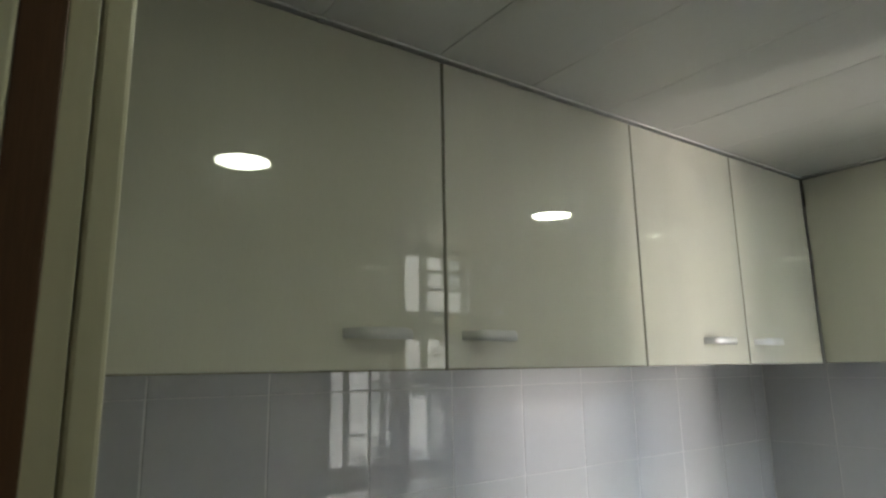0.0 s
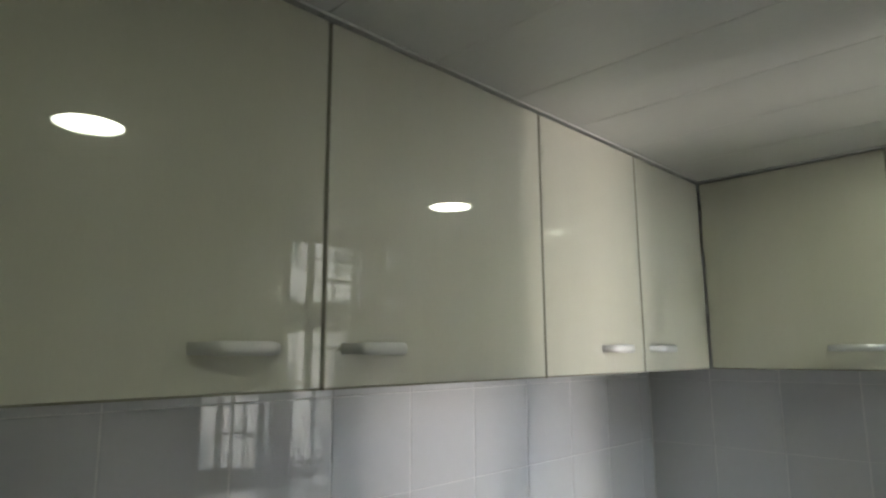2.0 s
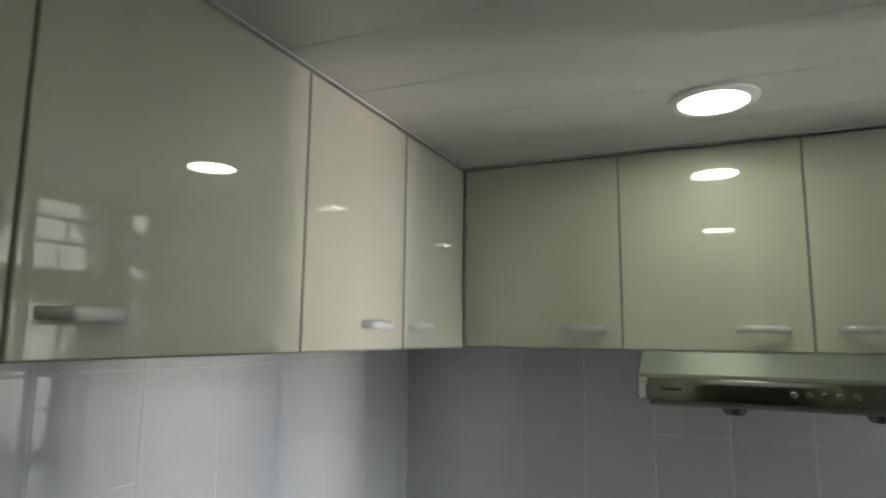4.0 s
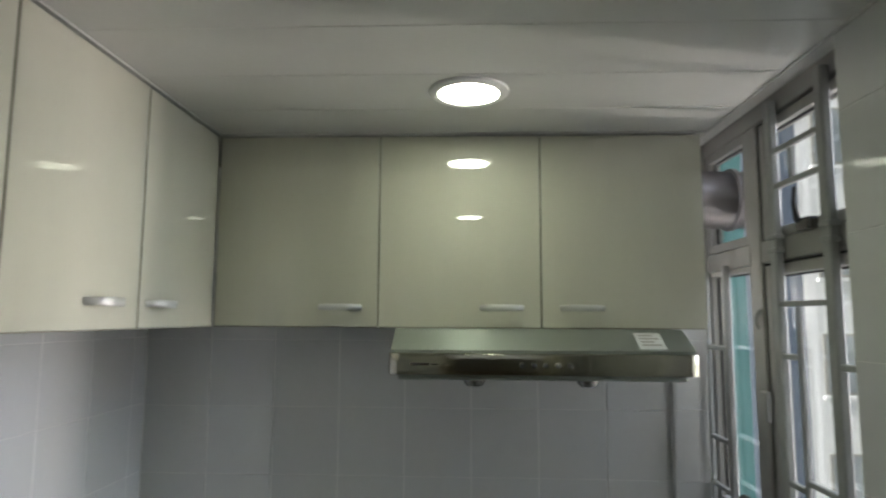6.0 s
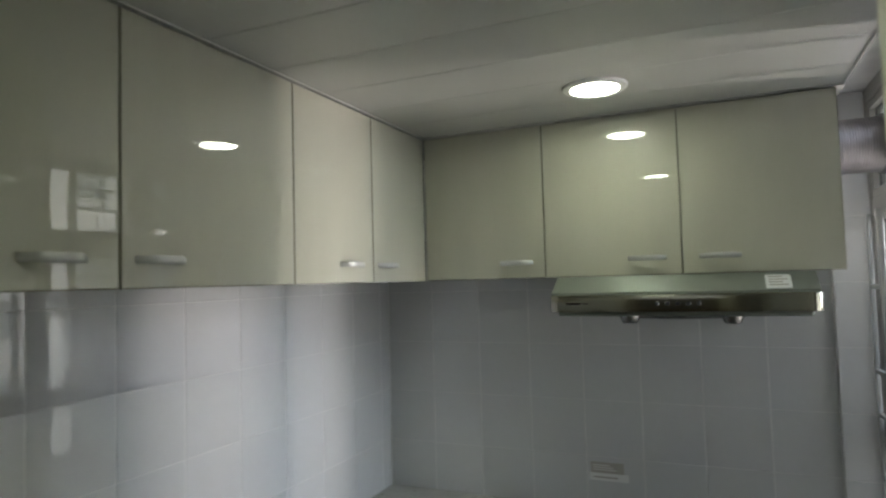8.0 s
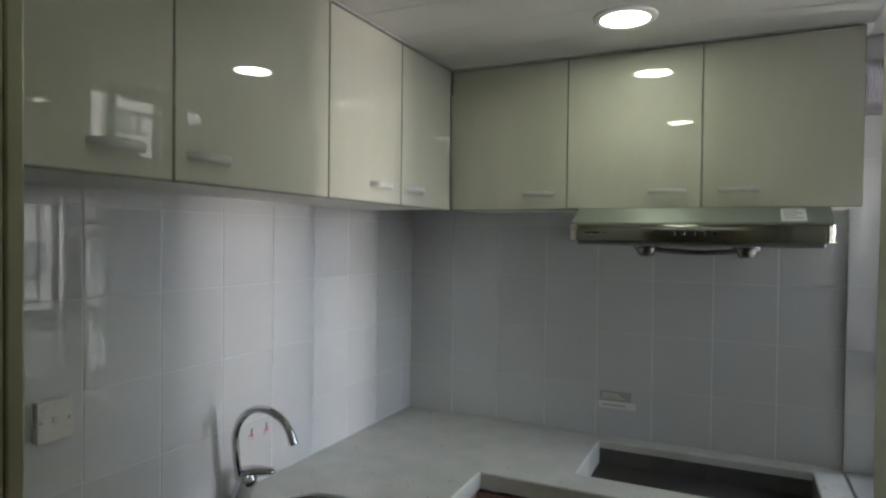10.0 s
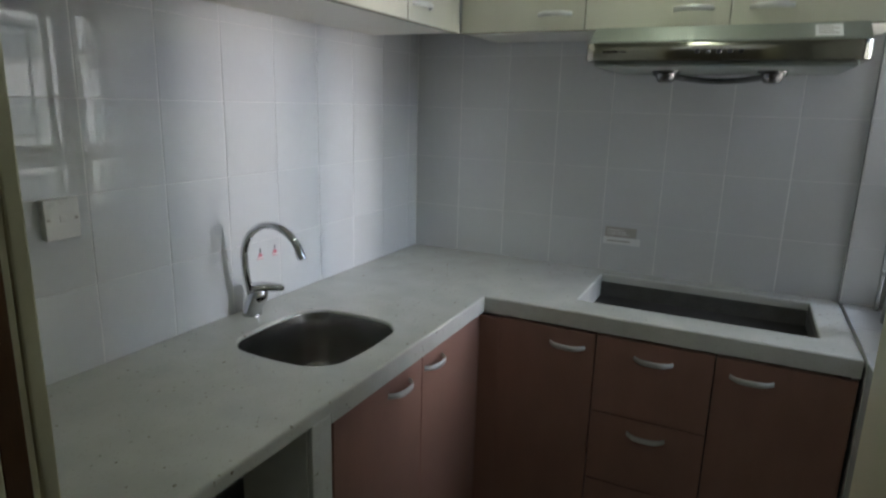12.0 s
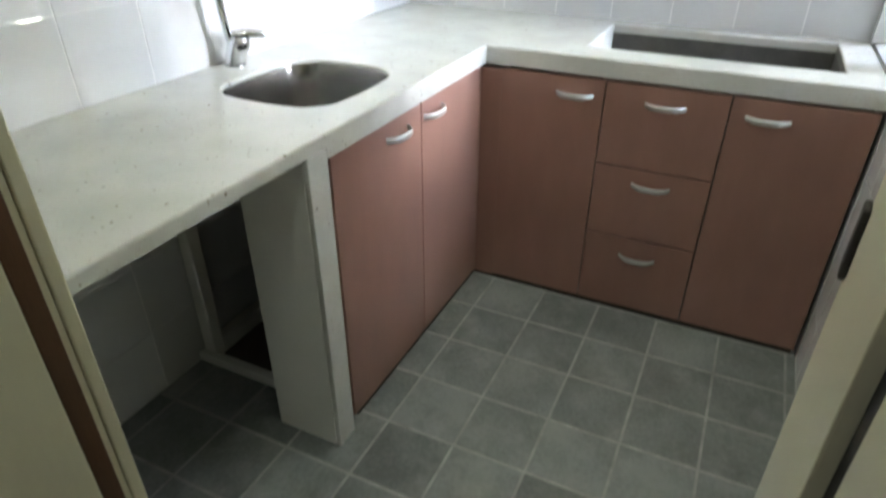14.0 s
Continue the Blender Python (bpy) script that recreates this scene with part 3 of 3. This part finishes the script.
def east_cabinet(y0, y1, fronts, label):
    cab = thing("base_cabinet", (-0.3, (y0 + y1) / 2, 0), label, "cabinet", "base cabinets")
    for name, a, b in (("side_panel", (-0.540, y0 - 0.001, 0.012), (-0.05, y0 - 0.014, 0.618)), ("side_panel", (-0.540, y1 + 0.001, 0.012), (-0.05, y1 + 0.014, 0.618)), ("floor_panel", (-0.540, y0 - 0.015, 0.012), (-0.05, y1 + 0.015, 0.024)), ("top_rail", (-0.540, y0 - 0.015, 0.60), (-0.452, y1 + 0.015, 0.740))):
        # boards take the near-black so shade shows in the gaps between fronts
        part(name, box(a, b), M_DARK, cab, "cabinet board coloured near-black so the gaps read dark")
    for name, z0, z1, h, hz in fronts:
        front(cab, name, y0, y1, z0, z1, -0.560, "y", h, hz)
    return cab


east_cabinet(-0.610, -0.921, [("door", 0.018, 0.742, -0.836, 0.693)], "reddish-brown base cabinet with one door beside the corner")
east_cabinet(-0.921, -1.249, [("drawer_front", 0.502, 0.742, -1.088, 0.692), ("drawer_front", 0.273, 0.4975, -1.088, 0.451), ("drawer_front", 0.018, 0.2685, -1.087, 0.207)], "reddish-brown base cabinet with three drawers under the hob")
east_cabinet(-1.249, -1.581, [("door", 0.018, 0.742, -1.342, 0.693)], "reddish-brown base cabinet with one door beside the window wall")
# toe shade under the fronts, given as a near-black strip
single("plinth", boxes(((-1.33, -0.530, 0.0), (-0.55, -0.540, 0.015)), ((-0.545, -0.54, 0.0), (-0.555, -1.575, 0.015))), M_DARK, "recessed plinth under the base cabinets, near-black for the shade there", "trim", "structure")

# ---------- range hood ----------
H0, H1 = -0.807, -1.498
hood = thing("range_hood", (-0.25, (H0 + H1) / 2, 1.50), "slim stainless steel range hood with five buttons under the wall cabinet", "range hood")
bm = bmesh.new()
profile = [(-0.004, 1.626), (-0.395, 1.626), (-0.478, 1.581), (-0.478, 1.566), (-0.004, 1.566)]
for y in (H0 - 0.006, H1 + 0.006):
    for px, pz in profile:
        bm.verts.new((px, y, pz))
bm.verts.ensure_lookup_table()
n = len(profile)
bm.faces.new([bm.verts[i] for i in range(n)])
bm.faces.new([bm.verts[n + i] for i in range(n)][::-1])
for i in range(n):
    bm.faces.new((bm.verts[i], bm.verts[(i + 1) % n], bm.verts[n + (i + 1) % n], bm.verts[n + i]))
bmesh.ops.recalc_face_normals(bm, faces=bm.faces)
part("canopy", bm, M_STEEL_TOP, hood, "sloping brushed steel top")
r = 0.028
plan = [(-0.02, H1), (-0.02, H0)] + [(-0.498 + r - r * math.sin(radians(90 * k / 6)), H0 - r + r * math.cos(radians(90 * k / 6))) for k in range(7)] + [(-0.498 + r - r * math.cos(radians(90 * k / 6)), H1 + r - r * math.sin(radians(90 * k / 6))) for k in range(7)]
bm = prism(plan, 1.527, 1.5745)
bmesh.ops.bevel(bm, geom=[e for e in bm.edges if abs(e.verts[0].co.z - e.verts[1].co.z) < 1e-5], offset=0.0025, segments=2, profile=0.5, affect="EDGES")
part("front_panel", bm, M_STEEL, hood, "polished steel front band with rounded ends", True)
part("underside", box((-0.472, H0 - 0.022, 1.5135), (-0.04, H1 + 0.022, 1.5265), 0.005), M_STEEL_TOP, hood)
bm = sweep([(0, 0, 0), (-0.007, 0, 0), (-0.0085, 0, 0)], [0.0062, 0.006, 0.0045], 14)
button = link_mesh("button", bm, M_KNOB, True)
for k in range(5):
    placed("button", button, hood, (-0.4975, -1.106 - 0.0262 * k, 1.549), label="round chrome push button")
part("nameplate", boxes(((-0.4983, -0.858, 1.5480), (-0.4990, -0.900, 1.5535)), ((-0.4983, -0.906, 1.5492), (-0.4990, -0.922, 1.5518))), M_DARK, hood, "small dark maker's mark drawn as bars")


def slope(u, y, lift=0.0006):
    """A place on the hood's sloping top: u from its upper edge (0) to its lower edge (1)."""
    nx, nz = -0.045, 0.083
    s = math.hypot(nx, nz)
    return (-0.395 - 0.083 * u + lift * nx / s, y, 1.626 - 0.045 * u + lift * nz / s)


def on_slope(u0, u1, y0, y1, lift=0.0006):
    bm = bmesh.new()
    lo = [bm.verts.new(slope(u, y, 0.0002)) for u, y in ((u0, y0), (u1, y0), (u1, y1), (u0, y1))]
    hi = [bm.verts.new(slope(u, y, lift)) for u, y in ((u0, y0), (u1, y0), (u1, y1), (u0, y1))]
    bm.faces.new(hi)
    for i in range(4):
        bm.faces.new((lo[i], lo[(i + 1) % 4], hi[(i + 1) % 4], hi[i]))
    bmesh.ops.recalc_face_normals(bm, faces=bm.faces)
    return bm


sticker = part("label", on_slope(0.16, 0.92, -1.372, -1.432), M_PAPER, hood, "white paper label with grey print")
for u in (0.25, 0.40, 0.55, 0.70):
    part("print", on_slope(u, u + 0.06, -1.380, -1.424 + 0.012 * ((u * 20) % 2), 0.0009), M_PGREY, sticker)
CUPS = (-1.003, -1.293)
for y in CUPS:
    part("oil_cup", lathe([(0.0, -0.036), (0.020, -0.034), (0.026, -0.027), (0.029, -0.016), (0.030, -0.009), (0.040, -0.006), (0.040, 0.0), (0.0, 0.0)], (-0.262, y, 1.5132), 24), M_KNOB, hood, "dark chrome oil cup", True)
pts = [(-0.262 + 0.16 * math.sin(math.pi * k / 12), CUPS[0] + 0.02 - (CUPS[0] - CUPS[1] + 0.04) * k / 12, 1.5040 - 0.014 * math.sin(math.pi * k / 12)) for k in range(13)]
part("oil_tray", sweep(pts, 0.009, 10, flat=2.6), M_KNOB, hood, "curved dark metal drip tray", True)

# ---------- ceiling lamps ----------
def downlight(x, y, led):
    lampthing = thing("ceiling_light", (x, y, TOP), "round recessed LED ceiling light, switched on", "ceiling light", "ceiling lights")
    part("ring", lathe([(0.0625, 0.0), (0.0635, -0.0075), (0.075, -0.009), (0.083, -0.004), (0.084, 0.0)], (x, y, TOP - 0.0003), 48), M_RING, lampthing, "white rim", True)
    part("diffuser", lathe([(0.0, 0.0), (0.062, 0.0), (0.062, -0.0055), (0.0, -0.006)], (x, y, TOP - 0.0003), 48), led, lampthing, "glowing white disc", True)


downlight(-0.637, -0.988, M_LED)
downlight(-1.645, -0.995, M_LED_DIM)

# ---------- window ----------
window = thing("window_1", (-0.44, -1.69, SILL), "grey aluminium casement window with a security grille and clear panes", "window", kind="structure")
YF, YB = -1.690, -1.740


def member(name, x0, x1, z0, z1, y0=YF, y1=YB, mat=M_WFRAME, bevel=0.003, parent=None, label=""):
    return part(name, box((x0, y0, z0), (x1, y1, z1), bevel, 1), mat, parent or window, label)


member("frame_jamb", WIN0 + 0.001, -0.786, SILL + 0.001, HEAD - 0.001)
member("frame_jamb", -0.045, WIN1, SILL + 0.001, HEAD - 0.001)
member("frame_head", -0.785, -0.046, 2.128, HEAD - 0.001)
member("frame_sill", -0.785, -0.046, SILL + 0.001, 0.834)
member("mullion", -0.373, -0.319, 0.835, 2.127, YF - 0.001)
for a, b in ((-0.785, -0.374), (-0.318, -0.046)):
    member("transom", a, b, 1.786, 1.838, YF - 0.001)
    member("transom", a, b, 1.098, 1.150, YF - 0.001)
ROWS = ((0.835, 1.097), (1.151, 1.785), (1.839, 2.127))
for z0, z1 in ROWS:
    member("seal", -0.385, -0.3735, z0, z1, YF - 0.008, YB, M_BLACK, 0.0, label="black gap beside the casement")
    member("seal", -0.784, -0.386, z1 - 0.006, z1 - 0.0005, YF - 0.014, YB, M_BLACK, 0.0, label="black gap over the casement")


def sash(x0, x1, z0, z1, w=0.026):
    """A casement: stiles, rails and a pane."""
    s = part("casement", boxes(((x0, YF - 0.004, z0), (x0 + w, YB + 0.008, z1)), ((x1 - w, YF - 0.004, z0), (x1, YB + 0.008, z1)),
                               ((x0 + w + 0.0003, YF - 0.004, z0), (x1 - w - 0.0003, YB + 0.008, z0 + w)), ((x0 + w + 0.0003, YF - 0.004, z1 - w), (x1 - w - 0.0003, YB + 0.008, z1)), bevel=0.002), M_WFRAME, window)
    p = part("pane", box((x0 + w - 0.004, -1.716, z0 + w - 0.004), (x1 - w + 0.004, -1.720, z1 - w + 0.004)), M_GLASS, s, "clear glass")
    p.visible_shadow = False
    part("gasket", boxes(((x0 + w - 0.001, -1.7095, z0 + w), (x0 + w + 0.004, -1.7155, z1 - w)), ((x1 - w - 0.004, -1.7095, z0 + w), (x1 - w + 0.001, -1.7155, z1 - w)), ((x0 + w + 0.0045, -1.7095, z1 - w - 0.004), (x1 - w - 0.0045, -1.7155, z1 - w + 0.001))), M_BLACK, s, "black rubber seal")
    return s


for z0, z1 in ROWS:
    sash(-0.784, -0.386, z0, z1 - 0.0065, 0.024)
    sash(-0.318, -0.046, z0, z1, 0.014 if z1 < 2 else 0.024)

# the grille inside: posts and offset bars
GY0, GY1 = -1.670, -1.682


def bar(x0, x1, z0, z1, name="grille_bar"):
    member(name, x0, x1, z0, z1, GY0, GY1, M_GRILLE, 0.002)


for a in (-0.702, -0.494, -0.208):
    part("grille_post", box((a, GY0 + 0.003, SILL + 0.001), (a + (0.029 if a < -0.3 else 0.018), GY1 - 0.004, 2.148 if a < -0.3 else 1.796), 0.003, 1), M_GRILLE, window, "square grey steel post")
    for z in ((1.80, 1.83, 1.12) if a < -0.3 else (1.12,)):
        part("post_collar", box((a - 0.004, GY0 + 0.006, z), (a + (0.033 if a < -0.3 else 0.022), GY1 - 0.005, z + 0.012), 0.002, 1), M_GRILLE, window)
for z in (2.028, 1.948):
    bar(-0.669, -0.493, z - 0.006, z + 0.006)
bar(-0.570, -0.560, 1.955, 2.021)
bar(-0.669, -0.493, 1.680, 1.692)
bar(-0.566, -0.556, 1.150, 1.679)
bar(-0.555, -0.493, 1.568, 1.580)
bar(-0.669, -0.567, 1.319, 1.331)
bar(-0.555, -0.493, 1.300, 1.312)
bar(-0.669, -0.567, 1.215, 1.227)
bar(-0.669, -0.493, 1.020, 1.032)
bar(-0.669, -0.493, 0.934, 0.946)
bar(-0.600, -0.590, 0.947, 1.019)
bar(-0.650, -0.640, SILL + 0.001, 0.933)
for z in (1.575, 1.328, 1.201, 1.02, 0.93):
    bar(-0.184, -0.070, z - 0.006, z + 0.006)
bar(-0.069, -0.059, SILL + 0.001, 1.79)
bar(-0.785, -0.701, 1.560, 1.572)
# fittings
part("latch", sweep([(-0.575, -1.684, 1.850), (-0.588, -1.668, 1.862), (-0.594, -1.660, 1.895), (-0.606, -1.658, 1.925)], [0.007, 0.007, 0.005, 0.004], 10), M_BLACK, window, "dark curved latch handle", True)
part("latch_base", box((-0.625, -1.670, 1.836), (-0.572, -1.693, 1.862), 0.005), M_KNOB, window, "dark latch base")
part("side_latch", sweep([(-0.362, -1.690, 1.675), (-0.361, -1.680, 1.662), (-0.363, -1.677, 1.645), (-0.368, -1.682, 1.630)], [0.006, 0.006, 0.005, 0.004], 10), M_GRILLE, window, "grey casement latch", True)
part("catch", box((-0.395, -1.676, 1.415), (-0.362, -1.691, 1.485), 0.003), M_WFRAME, window)
pts = [(-0.325 - 0.078 * math.cos(radians(a)), -1.664 + 0.012 * math.sin(radians(a)), 1.10 + 0.13 * math.sin(radians(a))) for a in range(-20, 171, 12)]
part("stay", sweep(pts, 0.006, 8), M_GRILLE, window, "curved metal window stay", True)

# exhaust duct from the cabinet out through the top pane
pts, rad = [], []
for k in range(60):
    u = k / 59
    pts.append((-0.190 + 0.01 * u, -1.5735 - 0.20 * u, 1.977))
    rad.append(0.0765 + (0.0022 if k % 2 else 0.0))
duct = thing("exhaust_duct", (-0.19, -1.65, 1.90), "ribbed aluminium exhaust duct from the cabinet to the window", "duct")
part("hose", sweep(pts, rad, 28), M_DUCT, duct, smooth=True)
part("collar", sweep([(-0.1855, -1.693, 1.977), (-0.1854, -1.697, 1.977), (-0.185, -1.706, 1.977), (-0.1849, -1.709, 1.977)], [0.080, 0.086, 0.086, 0.081], 28), M_DUCT, duct, "raised metal collar", True)

# ---------- small things ----------
socket = thing("wall_switch", (-1.54, 0.0, 1.148), "square white switched outlet on the tiled wall", "switch")
part("box", box((-1.581, -0.001, 1.107), (-1.510, -0.016, 1.190), 0.003), M_PLASTIC, socket)
part("plate", box((-1.582, -0.0165, 1.106), (-1.509, -0.0215, 1.191), 0.002), M_PLASTIC, socket)
part("rocker", box((-1.552, -0.0216, 1.143), (-1.538, -0.0232, 1.156), 0.001), M_PLASTIC, socket)
for x in (-1.575, -1.517):
    part("screw_cap", box((x - 0.003, -0.0217, 1.146), (x + 0.003, -0.0225, 1.152), 0.0008), M_PGREY, socket)
for x in (-0.961, -0.898):
    s = thing("tap_sticker", (x, 0.0, 0.95), "small red and grey warning sticker on the tiles behind the tap", "sticker", "tap stickers")
    bm = bmesh.new()
    a = [bm.verts.new((x + u, -0.0014, 0.936 + w)) for u, w in ((-0.013, 0), (0.013, 0), (0.009, 0.010), (0.004, 0.018), (-0.004, 0.018), (-0.009, 0.010))]
    bm.faces.new(a)
    g = bmesh.ops.extrude_face_region(bm, geom=bm.faces[:])
    bmesh.ops.translate(bm, vec=(0, 0.0009, 0), verts=[v for v in g["geom"] if isinstance(v, bmesh.types.BMVert)])
    bmesh.ops.recalc_face_normals(bm, faces=bm.faces)
    part("mark", bm, M_RED, s, "red mark")
    part("stem", box((x - 0.0018, -0.0006, 0.955), (x + 0.0018, -0.0014, 0.968)), M_KNOB, s)
    part("stripe", box((x - 0.011, -0.00145, 0.939), (x + 0.011, -0.0019, 0.9425)), M_PAPER, s)
tag = thing("paper_tag", (0.0, -0.88, 0.903), "peeling grey and white paper tag on the tiles", "label")
part("lower_sheet", box((-0.0005, -0.806, 0.903), (-0.0022, -0.941, 0.930), 0.0004, 1), M_PAPER, tag)
part("upper_sheet", box((-0.0005, -0.812, 0.930), (-0.0026, -0.926, 0.968), 0.0004, 1), M_PGREY, tag, "grey print")
for k, z in enumerate((0.940, 0.948, 0.956)):
    part("print", box((-0.0027, -0.820, z), (-0.0033, -0.900 + 0.01 * k, z + 0.003)), M_PAPER, tag)
part("print", box((-0.0023, -0.82, 0.913), (-0.0028, -0.905, 0.918)), M_PGREY, tag)

# ---------- outside ----------
ground = single("ground", box((-300, -400, -30.2), (400, -6, -30)), M_GROUND, "grey street far below", "ground", "structure")


def house(x0, x1, y0, y1, z1, mat, label, wx, wz, gap_x=2.4, gap_z=2.9, glass=M_HGLASS):
    """A tower block with window recesses on the two faces that look towards the kitchen."""
    h = thing("apartment_building", ((x0 + x1) / 2, (y0 + y1) / 2, -30), label, "building")
    part("wall", box((x0, y0, -30), (x1, y1, z1)), mat, h)
    part("roof", box((x0 - 0.15, y0 + 0.15, z1 + 0.005), (x1 + 0.15, y1 - 0.15, z1 + 0.6), 0.05, 1), mat, h)
    z = -8.9
    while wx and z < min(z1 - 2.5, 14):
        u = max(x0, -16) + 0.5
        while u + wx < min(x1, 30):
            w = part("window", box((u, y0 + 0.03, z), (u + wx, y0 - 0.05, z + wz), 0.01, 1), M_WFRAME, h)
            part("pane", box((u + 0.07, y0 + 0.035, z + 0.07), (u + wx - 0.07, y0 + 0.045, z + wz - 0.07)), glass, w)
            part("sill", box((u - 0.06, y0 + 0.09, z - 0.12), (u + wx + 0.06, y0 - 0.05, z - 0.02), 0.01, 1), mat, w)
            u += gap_x
        u = y1 + 0.5
        while u + wx < y0:
            w = part("window", box((x0 - 0.03, u, z), (x0 + 0.05, u + wx, z + wz), 0.01, 1), M_WFRAME, h)
            part("pane", box((x0 - 0.045, u + 0.07, z + 0.07), (x0 - 0.035, u + wx - 0.07, z + wz - 0.07)), glass, w)
            part("sill", box((x0 - 0.09, u - 0.06, z - 0.12), (x0 + 0.05, u + wx + 0.06, z - 0.02), 0.01, 1), mat, w)
            u += gap_x
        z += gap_z
    return h


house(2.2, 6.0, -2.0, -2.79, 8, M_TEAL, "teal painted apartment block close to the window", 0.0, 0.0, 90, 90)
house(9.2, 12.0, -5.95, -6.86, 8, M_SLATE, "slate-blue rendered apartment tower with blank walls", 0.0, 0.0, 90, 90)
house(14.0, 26.0, -8.2, -13.8, 9, M_PALE, "pale apartment tower with rows of windows", 1.1, 1.5)
house(-24.0, 84.0, -24.0, -30.0, 9, M_PALE, "pale apartment slab across the street with rows of windows", 1.5, 1.5, 3.4)

# ---------- tiles, last ----------
def tile_mesh(w, h):
    """A glazed tile, drawn in x (width) and z (height), its face towards -y."""
    bm = bmesh.new()
    a, b, c = w / 2 - 0.0017, h / 2 - 0.0008, 0.0012
    back = [bm.verts.new((x, 0.0013, z)) for x, z in ((-a, -b), (a, -b), (a, b), (-a, b))]
    mid = [bm.verts.new((x, 0.0007, z)) for x, z in ((-a, -b), (a, -b), (a, b), (-a, b))]
    top = [bm.verts.new((x, 0.0, z)) for x, z in ((-a + c, -b + c), (a - c, -b + c), (a - c, b - c), (-a + c, b - c))]
    bm.faces.new(top)
    for i in range(4):
        j = (i + 1) % 4
        bm.faces.new((back[i], back[j], mid[j], mid[i]))
        bm.faces.new((mid[i], mid[j], top[j], top[i]))
    bmesh.ops.recalc_face_normals(bm, faces=bm.faces)
    return bm


CACHE = {}
rng = random.Random(5)


def tile(wall, w, h, at, turn, material=M_TILE, tilt=0.07):
    key = (round(w, 4), round(h, 4), material.name)
    if key not in CACHE:
        CACHE[key] = link_mesh("tile", tile_mesh(w, h), material)
    rx, ry, rz = turn
    placed("tile", CACHE[key], wall, at, (rx + rng.uniform(-tilt, tilt), ry, rz + rng.uniform(-tilt, tilt)))


def cuts(lo, hi, offset, pitch):
    out = [lo]
    k = math.ceil((lo + 0.012 - offset) / pitch)
    while offset + k * pitch < hi - 0.012:
        out.append(offset + k * pitch)
        k += 1
    return out + [hi]


def tiled(wall, u0, u1, z0, z1, ou, oz, pitch, place, turn):
    us, zs = cuts(u0, u1, ou, pitch), cuts(z0, z1, oz, pitch)
    for a, b in zip(us, us[1:]):
        for c, e in zip(zs, zs[1:]):
            tile(wall, b - a, e - c, place((a + b) / 2, (c + e) / 2), turn)


ROW = 0.19
tiled(wall_north, WEST, -0.0, 0.0, 1.79, -0.073, ROW, 0.2, lambda u, z: (u, 0.0, z), (0, 0, 0))
tiled(wall_east, -1.688, -0.0, 0.60, 1.79, -0.2, ROW, 0.199, lambda u, z: (0.0, u, z), (0, 0, -90))
tiled(wall_south, WEST, WIN0, 0.0, TOP, -0.88, ROW, 0.2, lambda u, z: (u, SOUTH, z), (0, 0, 180))
tiled(wall_south, WIN0, -0.57, 0.0, SILL - 0.002, -0.88, ROW, 0.2, lambda u, z: (u, SOUTH, z), (0, 0, 180))
us = cuts(WIN0, 0.0, -0.88, 0.2)
for a, b in zip(us, us[1:]):
    tile(wall_south, b - a, 0.098, ((a + b) / 2, SOUTH - 0.049, SILL - 0.0001), (-90, 0, 0))
zs = cuts(SILL + 0.003, HEAD - 0.004, ROW, 0.2)
for a, b in zip(zs, zs[1:]):
    tile(wall_south, 0.096, b - a, (WIN0 + 0.0014, SOUTH - 0.048, (a + b) / 2), (0, 0, 90), tilt=0.02)
tiled(wall_west, DOOR_N + 0.033, 0.0, 0.81, 1.79, 0.0, ROW, 0.2, lambda u, z: (WEST, u, z), (0, 0, 90))
tiled(wall_west, SOUTH, DOOR_S - 0.033, 0.0, TOP, SOUTH, ROW, 0.2, lambda u, z: (WEST, u, z), (0, 0, 90))

# a proud tiled strip beside the window, at the end of the hob wall
reveal = single("window_reveal", box((-0.0296, -1.5835, SILL + 0.001), (0.001, -1.689, HEAD - 0.003)), M_GROUT, "narrow proud strip of white tiles beside the window", "trim", "structure")
for a, b in zip(zs, zs[1:]):
    tile(reveal, 0.104, b - a, (-0.031, -1.6360, (a + b) / 2), (0, 0, -90), tilt=0.02)
    tile(reveal, 0.0290, b - a, (-0.0152, -1.5820, (a + b) / 2), (0, 0, 180), tilt=0.0)

# floor tiles
P = 0.188
xs, ys = cuts(WEST - 0.12, -0.53, -0.937, P), cuts(SOUTH, -0.0, -0.623, P)


def floor_tile(w, h):
    key = (round(w, 4), round(h, 4), "floor")
    if key not in CACHE:
        bm = tile_mesh(w - 0.0055, h - 0.0055)
        bmesh.ops.rotate(bm, cent=(0, 0, 0), matrix=Matrix.Rotation(radians(-90), 3, "X"), verts=bm.verts)
        CACHE[key] = link_mesh("tile", bm, M_FLOOR)
    return CACHE[key]


for a, b in zip(xs, xs[1:]):
    for c, e in zip(ys, ys[1:]):
        placed("tile", floor_tile(b - a, e - c), floor, ((a + b) / 2, (c + e) / 2, 0.0), (rng.uniform(-0.08, 0.08), rng.uniform(-0.08, 0.08), 0))
